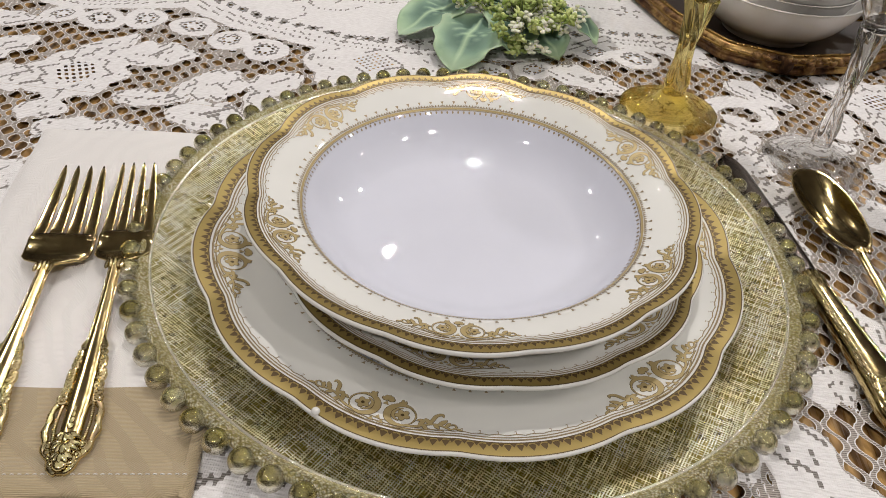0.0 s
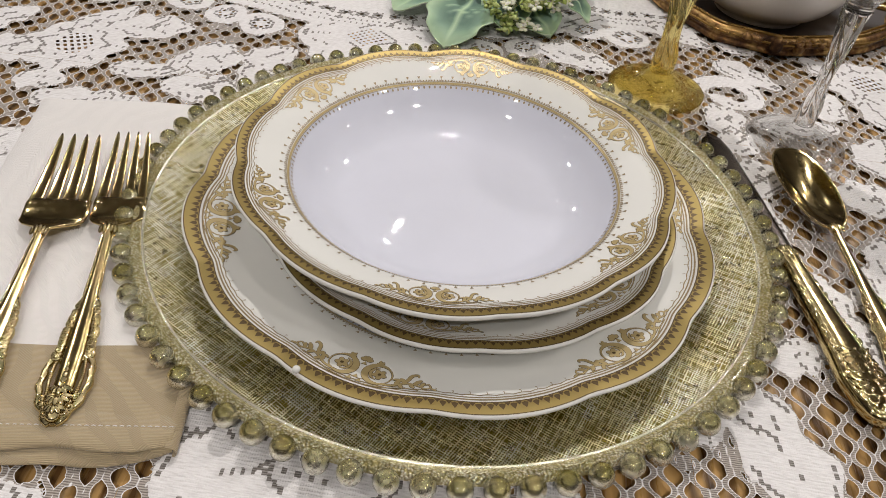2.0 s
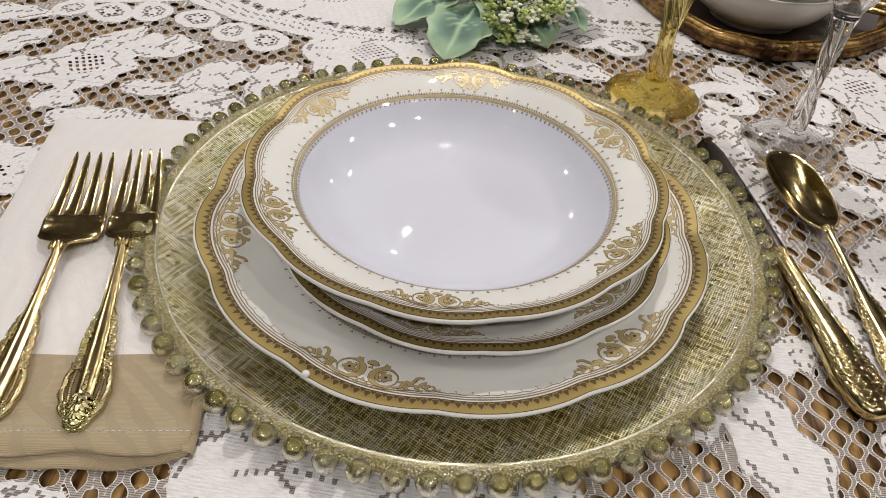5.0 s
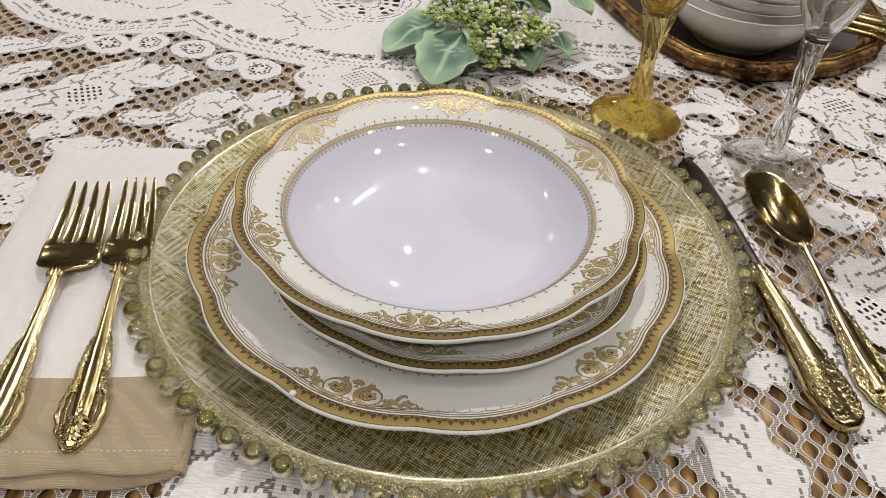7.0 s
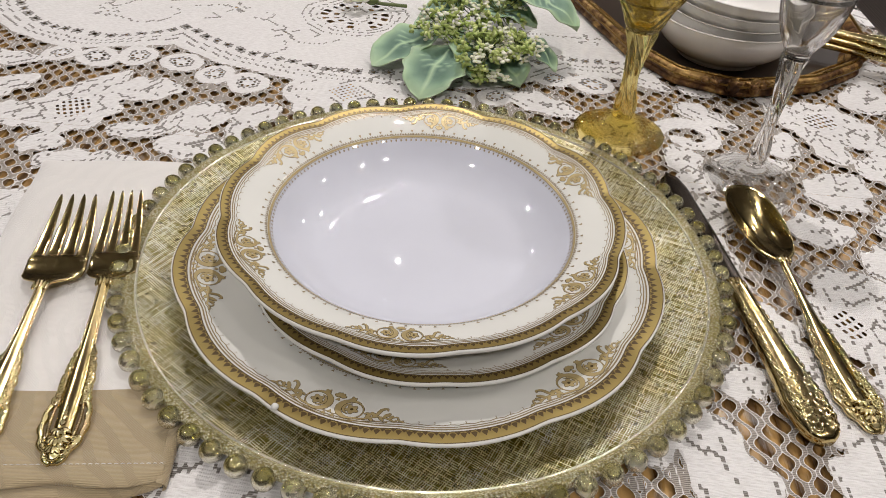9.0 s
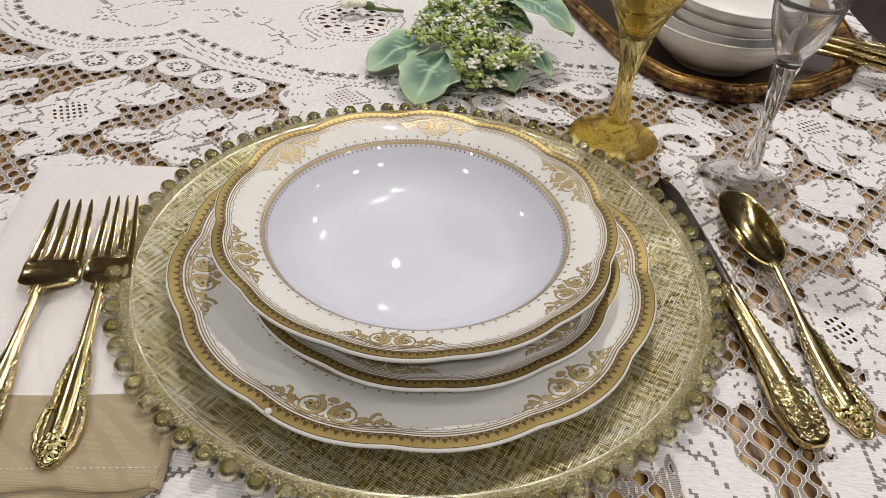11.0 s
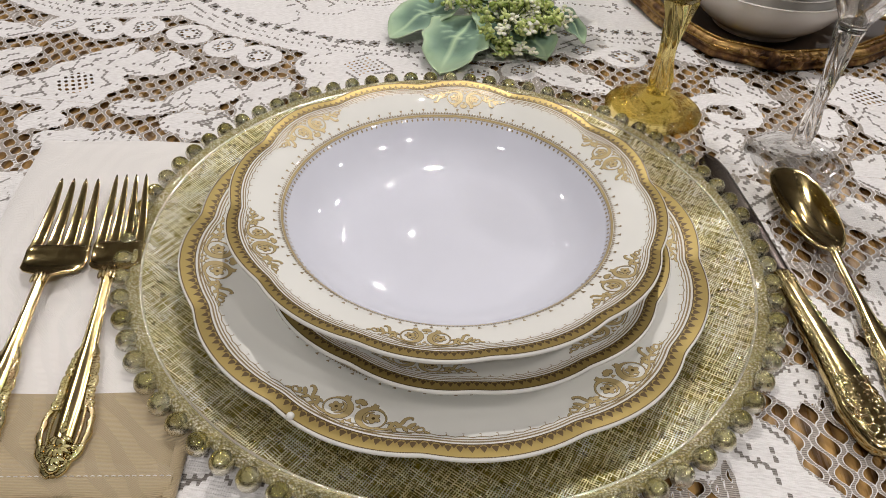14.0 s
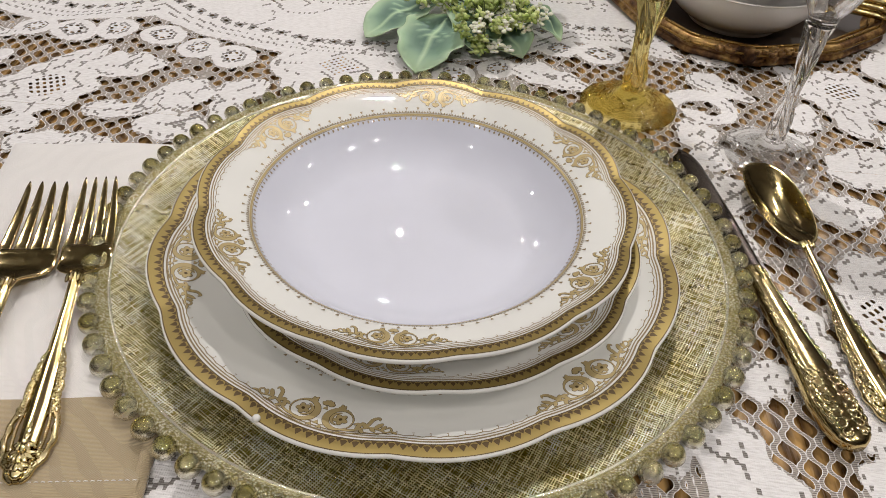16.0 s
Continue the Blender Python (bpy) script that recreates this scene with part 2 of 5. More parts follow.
def fabric_material(name, base, line):
    """Damask: a satin ground with large twill curls woven in."""
    m = Nodes(name).put(Roughness=0.7, Sheen_Weight=0.25)
    v = m.coords()
    twill = m.wave(m.coords(turn=(0, 0, 38)), 400, 0.6, 2.0)
    satin = m.wave(m.coords(turn=(0, 0, -8)), 520, 0.8, 2.0, axis="Y")
    vor = m.add("ShaderNodeTexWave", wave_type="RINGS", rings_direction="SPHERICAL")
    vor.inputs["Scale"].default_value = 9
    vor.inputs["Distortion"].default_value = 9
    vor.inputs["Detail"].default_value = 1.0
    vor.inputs["Detail Scale"].default_value = 1.2
    m.link(m.coords(scale=(2.8, 2.8, 0.0)), vor.inputs["Vector"])
    mask = m.ramp(vor.outputs["Fac"], [(0.55, (0, 0, 0)), (0.60, (1, 1, 1))])
    h = m.mix(mask, satin, twill)
    lo = tuple(c * line for c in base)
    figured = m.mix(mask, base, tuple(c * (1 + line) / 2 for c in base))
    m.to("Base Color", m.mix(m.math("MULTIPLY", h, 0.5), figured, lo))
    m.to("Roughness", m.ramp(mask, [(0.0, (0.60,) * 3), (1.0, (0.48,) * 3)]))
    m.bump(h, 0.55, 0.0005)
    return m.mat


NAPKIN_WHITE = fabric_material("white_damask", (0.82, 0.79, 0.75), 0.93)
NAPKIN_TAN = fabric_material("tan_damask_hem", (0.45, 0.352, 0.205), 0.72)
BLADE = Nodes("dark_steel_blade").put(Metallic=1.0, Roughness=0.22, Base_Color=(0.11, 0.09, 0.075, 1)).mat


def leaf_material():
    m = Nodes("dusty_green_leaf").put(Roughness=0.72, Subsurface_Weight=0.1, Subsurface_Radius=(0.004, 0.006, 0.002))
    v = m.coords()
    att = m.add("ShaderNodeAttribute", attribute_name="edge")
    col = m.ramp(att.outputs["Fac"], [(0.0, (0.075, 0.15, 0.115)), (0.30, (0.16, 0.27, 0.19)), (0.75, (0.38, 0.53, 0.33)), (1.0, (0.52, 0.65, 0.42))])
    m.to("Base Color", m.mix(m.math("MULTIPLY", m.noise(v, 120, 4), 0.35), col, (0.30, 0.42, 0.32)))
    m.bump(m.noise(v, 500, 2), 0.2, 0.0005)
    return m.mat


def sprig_material(name, a, b):
    m = Nodes(name).put(Roughness=0.55, Subsurface_Weight=0.1, Subsurface_Radius=(0.003, 0.004, 0.001))
    g = m.add("ShaderNodeNewGeometry")
    m.to("Base Color", m.mix(g.outputs["Random Per Island"], a, b))
    return m.mat


LEAF = leaf_material()
BUD_GREEN = sprig_material("yellow_green_buds", (0.27, 0.37, 0.07), (0.62, 0.68, 0.28))
PETAL = sprig_material("cream_petals", (0.66, 0.68, 0.50), (0.82, 0.80, 0.72))
TWIG = sprig_material("green_twig", (0.08, 0.11, 0.03), (0.14, 0.17, 0.05))


def plaster_material(name, base):
    m = Nodes(name).put(Roughness=0.85)
    v = m.coords()
    m.to("Base Color", m.ramp(m.noise(v, 3, 4), [(0.3, tuple(c * 0.94 for c in base)), (0.7, base)]))
    m.bump(m.noise(v, 90, 3), 0.1, 0.002)
    return m.mat


WALL = plaster_material("warm_wall_paint", (0.10, 0.088, 0.076))
CEILING = plaster_material("white_ceiling_paint", (0.50, 0.49, 0.47))
glow = Nodes("lit_lamp_lens").put(Emission_Color=(1.0, 0.93, 0.83, 1), Emission_Strength=18.0)
LENS = glow.mat
TRIM = Nodes("white_lamp_trim").put(Roughness=0.4, Base_Color=(0.8, 0.8, 0.78, 1)).mat

# ---- building helpers ----


def smooth_mesh(me, on=True):
    me.polygons.foreach_set("use_smooth", np.full(len(me.polygons), on))
    return me


def thing(name, label, category, m=None, group="", kind=""):
    ob = new(name)
    ob.empty_display_size = 0.02
    if m is not None:
        ob.matrix_world = m
    return tagged(ob, label, category, group, kind)


def part(name, geo, material, parent=None, label="", smooth=True):
    """Links a bmesh or mesh as one object under a thing."""
    if isinstance(geo, bmesh.types.BMesh):
        me = bpy.data.meshes.new(name)
        geo.normal_update()
        geo.to_mesh(me)
        geo.free()
    else:
        me = geo
    if smooth:
        smooth_mesh(me)
    if not me.materials:
        me.materials.append(material)
    ob = new(name, me)
    if parent is not None:
        ob.parent = parent
    return tagged(ob, label)


def outward(me):
    bm = bmesh.new()
    bm.from_mesh(me)
    bmesh.ops.remove_doubles(bm, verts=bm.verts, dist=1e-7)
    bmesh.ops.recalc_face_normals(bm, faces=bm.faces)
    bm.to_mesh(me)
    bm.free()
    return me


def mesh_of(name, verts, faces):
    me = bpy.data.meshes.new(name)
    me.from_pydata([tuple(map(float, v)) for v in verts], [], [tuple(map(int, f)) for f in faces])
    me.validate()
    me.update()
    return me


def grid_mesh(name, pts, wrap_u=False, wrap_v=False):
    """pts: array (n, m, 3); quads between neighbours."""
    n, m = pts.shape[:2]
    i, j = np.meshgrid(np.arange(n if wrap_u else n - 1), np.arange(m if wrap_v else m - 1), indexing="ij")
    i2, j2 = (i + 1) % n, (j + 1) % m
    f = np.stack([i * m + j, i2 * m + j, i2 * m + j2, i * m + j2], -1).reshape(-1, 4)
    return mesh_of(name, pts.reshape(-1, 3), f)


def box(bm, x0, x1, y0, y1, z0, z1, bevel=0.0):
    r = bmesh.ops.create_cube(bm, size=1, matrix=Matrix.Translation(((x0 + x1) / 2, (y0 + y1) / 2, (z0 + z1) / 2)) @ Matrix.Diagonal((x1 - x0, y1 - y0, z1 - z0, 1)))
    if bevel:
        edges = list({e for v in r["verts"] for e in v.link_edges})
        bmesh.ops.bevel(bm, geom=edges, offset=bevel, segments=2, affect="EDGES")
    return bm


def revolve(name, profile, segs=64):
    """Turns (r, z) points about z."""
    th = np.linspace(0, 2 * np.pi, segs, endpoint=False)
    p = np.array(profile, float)
    pts = np.stack([p[:, None, 0] * np.cos(th), p[:, None, 0] * np.sin(th), p[:, None, 1] + 0 * th], -1)
    return grid_mesh(name, pts, wrap_v=True)


def curve_through(knots, n):
    """Catmull-Rom through rows of numbers, n samples."""
    k = np.array(knots, float)
    k = np.vstack([2 * k[0] - k[1], k, 2 * k[-1] - k[-2]])
    t = np.linspace(0, len(k) - 3 - 1e-9, n)
    i = t.astype(int)
    f = (t - i)[:, None]
    a, b, c, d = k[i], k[i + 1], k[i + 2], k[i + 3]
    return 0.5 * (2 * b + (c - a) * f + (2 * a - 5 * b + 4 * c - d) * f**2 + (3 * b - a - 3 * c + d) * f**3)


def tube_arrays(path, radius, sides=8):
    """Verts and quads of a tube along path (n, 3); radius a number or n numbers."""
    path = np.array(path, float)
    n = len(path)
    rad = np.broadcast_to(np.asarray(radius, float), (n,))
    tan = np.gradient(path, axis=0)
    tan /= np.linalg.norm(tan, axis=1)[:, None] + 1e-12
    up = np.where(np.abs(tan[:, 2:3]) > 0.9, [[1.0, 0, 0]], [[0, 0, 1.0]])
    s = np.cross(tan, up)
    s /= np.linalg.norm(s, axis=1)[:, None] + 1e-12
    u = np.cross(s, tan)
    a = np.linspace(0, 2 * np.pi, sides, endpoint=False)
    pts = path[:, None] + rad[:, None, None] * (np.cos(a)[None, :, None] * s[:, None] + np.sin(a)[None, :, None] * u[:, None])
    i, j = np.meshgrid(np.arange(n - 1), np.arange(sides), indexing="ij")
    f = np.stack([i * sides + j, i * sides + (j + 1) % sides, (i + 1) * sides + (j + 1) % sides, (i + 1) * sides + j], -1).reshape(-1, 4)
    faces = [tuple(q) for q in f] + [tuple(range(sides))[::-1], tuple((n - 1) * sides + np.arange(sides))]
    return pts.reshape(-1, 3), faces


class Heap:
    """Gathers verts and faces of many small pieces into one mesh."""

    def __init__(self):
        self.v, self.f, self.n = [], [], 0

    def put(self, verts, faces):
        self.v.append(np.asarray(verts, float))
        self.f += [tuple(int(i) + self.n for i in f) for f in faces]
        self.n += len(verts)

    def tube(self, path, radius, sides=8):
        self.put(*tube_arrays(path, radius, sides))

    def ball(self, c, r, nu=8, nv=6):
        """An ellipsoid; r a number or three."""
        r = np.broadcast_to(np.asarray(r, float), (3,))
        a = np.linspace(0, 2 * np.pi, nu, endpoint=False)
        b = np.linspace(-np.pi / 2, np.pi / 2, nv + 1)[1:-1]
        p = np.stack([np.cos(b)[:, None] * np.cos(a), np.cos(b)[:, None] * np.sin(a), np.sin(b)[:, None] + 0 * a], -1)
        v = np.vstack([p.reshape(-1, 3), [[0, 0, -1]], [[0, 0, 1]]]) * r + np.asarray(c, float)
        m = len(b)
        f = [(i * nu + j, i * nu + (j + 1) % nu, (i + 1) * nu + (j + 1) % nu, (i + 1) * nu + j) for i in range(m - 1) for j in range(nu)]
        f += [(m * nu, (j + 1) % nu, j) for j in range(nu)]
        f += [(m * nu + 1, (m - 1) * nu + j, (m - 1) * nu + (j + 1) % nu) for j in range(nu)]
        self.put(v, f)

    def mesh(self, name):
        return mesh_of(name, np.vstack(self.v), self.f)

# ---- the room ----
TABLE_H = 0.76


def room():
    x0, x1, y0, y1 = -2.6, 2.9, -2.2, 3.2
    zf = -TABLE_H
    part_floor = part("floor", box(bmesh.new(), x0, x1, y0, y1, zf - 0.05, zf), FLOOR_WOOD, smooth=False)
    tagged(part_floor, "dark grey-brown wooden floor under the table", "floor", kind="structure")
    c = part("ceiling", box(bmesh.new(), x0, x1, y0, y1, CEIL, CEIL + 0.05), CEILING, smooth=False)
    tagged(c, "plain white painted ceiling with recessed lamps", "ceiling", kind="structure")
    for name, b in (("wall_west", (x0 - 0.1, x0, y0, y1)), ("wall_east", (x1, x1 + 0.1, y0, y1)), ("wall_south", (x0 - 0.1, x1 + 0.1, y0 - 0.1, y0)), ("wall_north", (x0 - 0.1, x1 + 0.1, y1, y1 + 0.1))):
        w = part(name, box(bmesh.new(), *b, zf - 0.05, CEIL + 0.05), WALL, smooth=False)
        tagged(w, "plain warm grey painted room wall", "wall", kind="structure")


room()


def recessed_light(r):
    t = thing("recessed_light", "round white recessed ceiling lamp, lit", "lamp", group="ceiling lamps")
    trim = part("trim", revolve("trim", [(r, 0.0), (r + 0.02, -0.006), (r + 0.03, -0.004), (r + 0.033, 0.0), (r, 0.0)], 40), TRIM, t)
    part("lens", revolve("lens", [(0.0005, -0.002), (r - 0.001, -0.002), (r, 0.0)], 40), LENS, trim, "glowing warm white lens")
    return t


for lx, ly, share, lr in LAMPS:
    recessed_light(lr).matrix_world = pose(lx, ly, CEIL - 0.001)
    ld = bpy.data.lights.new("downlight", "AREA")
    ld.shape, ld.size, ld.energy, ld.color = "DISK", 2 * lr, LAMP_POWER * share, (1.0, 0.948, 0.930)
    lo = new("downlight", ld)
    lo.matrix_world = pose(lx, ly, CEIL - 0.012)

# ---- the table and its cloth ----
TX0, TX1, TY0, TY1 = -0.66, 0.395, -0.30, 1.35


def dining_table():
    t = thing("dining_table", "brown wooden dining table under a lace cloth", "table", pose(0, 0, 0))
    part("tabletop", box(bmesh.new(), TX0, TX1, TY0, TY1, -0.034, -0.0032, 0.003), TABLE_WOOD, t, smooth=False)
    part("apron", box(bmesh.new(), TX0 + 0.06, TX1 - 0.06, TY0 + 0.06, TY1 - 0.06, -0.12, -0.034), TABLE_WOOD, t, smooth=False)
    for x in (TX0 + 0.08, TX1 - 0.08):
        for y in (TY0 + 0.08, TY1 - 0.08):
            leg = part("leg", revolve("leg", [(0.001, -TABLE_H), (0.022, -TABLE_H), (0.028, -0.5), (0.036, -0.2), (0.036, -0.034)], 20), TABLE_WOOD, t)
            leg.location = (x, y, 0)


dining_table()

rng = np.random.default_rng(7)
# Lobes of the large medallion: centre and half axes of their chains of eyelets
OVALS = [(-0.0785, 0.42, 0.226, 0.20), (-0.300, 0.345, 0.100, 0.100), (0.118, 0.372, 0.100, 0.098)]


def lobe(x, y, o):
    """How far outside the chain of a lobe, and the angle."""
    e = np.hypot((x - o[0]) / o[2], (y - o[1]) / o[3])
    return (e - 1) * min(o[2], o[3]), np.arctan2((y - o[1]) / o[3], (x - o[0]) / o[2])


# Leaves: x, y, half length, half width, turn in degrees
LEAVES_WEST = [
    (-0.223, 0.163, 0.030, 0.0150, 6), (-0.204, 0.107, 0.022, 0.0085, 12), (-0.190, 0.126, 0.014, 0.0060, 75),
    (-0.169, 0.130, 0.018, 0.0210, 0), (-0.135, 0.142, 0.019, 0.0125, 40), (-0.298, 0.112, 0.022, 0.0170, 8),
    (-0.320, 0.152, 0.022, 0.0120, 50), (-0.345, 0.190, 0.030, 0.0120, 10), (-0.262, 0.083, 0.015, 0.0120, 0),
    (-0.163, 0.095, 0.026, 0.0130, 8), (-0.225, 0.066, 0.032, 0.0120, 5), (-0.310, 0.055, 0.032, 0.0190, -20),
]
LEAVES_EAST = [
    (0.020, 0.160, 0.024, 0.009, -12), (0.0706, 0.1935, 0.028, 0.013, -20), (0.118, 0.160, 0.028, 0.020, 40),
    (0.165, 0.135, 0.016, 0.0150, 0), (0.171, 0.108, 0.017, 0.0130, 20), (0.241, 0.166, 0.019, 0.0110, 65),
    (0.275, 0.167, 0.019, 0.0120, 95), (0.307, 0.191, 0.022, 0.0130, 55), (0.332, 0.254, 0.030, 0.0180, 60),
    (0.265, 0.113, 0.027, 0.0190, 50), (0.300, 0.144, 0.017, 0.0130, 30), (0.252, 0.222, 0.020, 0.0110, 130),
    (0.150, 0.250, 0.026, 0.0110, -35), (0.205, 0.083, 0.017, 0.0110, 30), (0.300, 0.075, 0.026, 0.0150, 20),
]
LEAVES_NEAR = [
    (0.239, 0.066, 0.021, 0.0130, 5), (0.240, 0.013, 0.022, 0.0150, 10), (0.187, -0.036, 0.030, 0.0140, 100),
    (0.140, -0.113, 0.036, 0.0165, 108), (0.163, -0.066, 0.015, 0.0120, 10), (0.214, -0.112, 0.026, 0.0200, 60),
    (0.274, 0.037, 0.021, 0.0170, 40), (0.242, -0.054, 0.021, 0.0130, 80), (0.165, 0.020, 0.032, 0.0130, 80),
    (-0.052, -0.158, 0.044, 0.0260, 0), (-0.066, -0.185, 0.030, 0.0170, 10), (0.020, -0.172, 0.040, 0.0190, -6),
    (0.000, 0.110, 0.060, 0.0200, 0),
]
MOTIFS = [("leaf", *q) for q in LEAVES_WEST + LEAVES_EAST + LEAVES_NEAR]
MOTIFS += [("flower", -0.261, 0.128, 0.034, 8, 0), ("flower", -0.360, 0.085, 0.030, 8, 10), ("flower", 0.280, 0.205, 0.033, 8, 15), ("flower", 0.226, -0.017, 0.026, 8, 5)]
MOTIFS += [("fan", -0.077, 0.183, 0.050, 6, 0), ("scroll", 0.175, 0.166, 0.023, 0.012, 0), ("medallion", -0.097, 0.328, 0.048, 0, 0)]
for ex, ey in ((-0.308, 0.207), (-0.278, 0.205), (-0.249, 0.213), (-0.213, 0.209), (-0.182, 0.195), (-0.154, 0.185), (0.003, 0.185), (0.033, 0.200), (0.080, 0.238), (0.109, 0.234)):
    MOTIFS.append(("eyelet", ex, ey, 0.0150, 8, 0))
MOTIFS += [("gap", 0.175, -0.100, 0.02, 0.02, 0), ("gap", -0.115, -0.175, 0.02, 0.02, 0), ("gap", 0.090, -0.150, 0.02, 0.02, 0), ("gap", 0.210, 0.040, 0.02, 0.02, 0)]
# Sprigs on the plain ground: small flowers, and the stems that join them.
SPRIGS = [(-0.306, 0.289), (-0.203, 0.321), (-0.149, 0.280), (-0.330, 0.345), (-0.255, 0.340), (0.006, 0.285), (0.050, 0.322), (0.110, 0.320), (-0.010, 0.350), (-0.170, 0.375)]
STEMS = [
    [(-0.300, 0.282), (-0.277, 0.275), (-0.256, 0.284), (-0.243, 0.302), (-0.258, 0.308)],
    [(-0.240, 0.318), (-0.222, 0.326), (-0.203, 0.321), (-0.186, 0.305), (-0.163, 0.296), (-0.149, 0.280), (-0.138, 0.264), (-0.112, 0.265), (-0.098, 0.272)],
    [(-0.170, 0.244), (-0.160, 0.236), (-0.148, 0.238), (-0.142, 0.250), (-0.146, 0.264)],
    [(-0.340, 0.330), (-0.322, 0.318), (-0.306, 0.300), (-0.296, 0.318), (-0.270, 0.330), (-0.250, 0.345)],
    [(-0.318, 0.300), (-0.310, 0.312), (-0.322, 0.322)],
    [(-0.262, 0.322), (-0.252, 0.330), (-0.262, 0.342)],
    [(-0.222, 0.308), (-0.212, 0.300), (-0.222, 0.292)],
    [(-0.176, 0.318), (-0.166, 0.312), (-0.168, 0.300)],
    [(-0.130, 0.290), (-0.120, 0.282), (-0.128, 0.272)],
    [(-0.060, 0.265), (-0.030, 0.262), (0.000, 0.280), (0.030, 0.298), (0.050, 0.322), (0.085, 0.318), (0.110, 0.322)],
]
for k in range(900):
    px, py = rng.uniform(TX0, TX1), rng.uniform(TY0, 0.62)
    near = [m for m in MOTIFS if (m[1] - px) ** 2 + (m[2] - py) ** 2 < 0.034**2]
    inside_oval = min(lobe(px, py, o)[0] for o in OVALS) < 0.046
    if not near and not inside_oval:
        if rng.random() < 0.2:
            MOTIFS.append(("flower", px, py, 0.028, 8, rng.uniform(0, 45)))
        else:
            MOTIFS.append(("leaf", px, py, rng.uniform(0.022, 0.032), rng.uniform(0.011, 0.016), rng.uniform(-80, 80)))


def beads_along(d, s, half, pitch, fill=0.5):
    """Positive inside a chain of small openings of half width `half` along d = 0."""
    along = (fill / 2 - np.abs(((s / pitch) % 1.0) - 0.5)) * pitch
    return np.minimum(half - np.abs(d), along)


def to_stroke(x, y, knots):
    """Distance to a bent line."""
    best = np.full(x.shape, 1.0)
    for (ax, ay), (bx, by) in zip(knots[:-1], knots[1:]):
        dx, dy = bx - ax, by - ay
        f = np.clip(((x - ax) * dx + (y - ay) * dy) / (dx * dx + dy * dy), 0, 1)
        best = np.minimum(best, np.hypot(x - ax - f * dx, y - ay - f * dy))
    return best


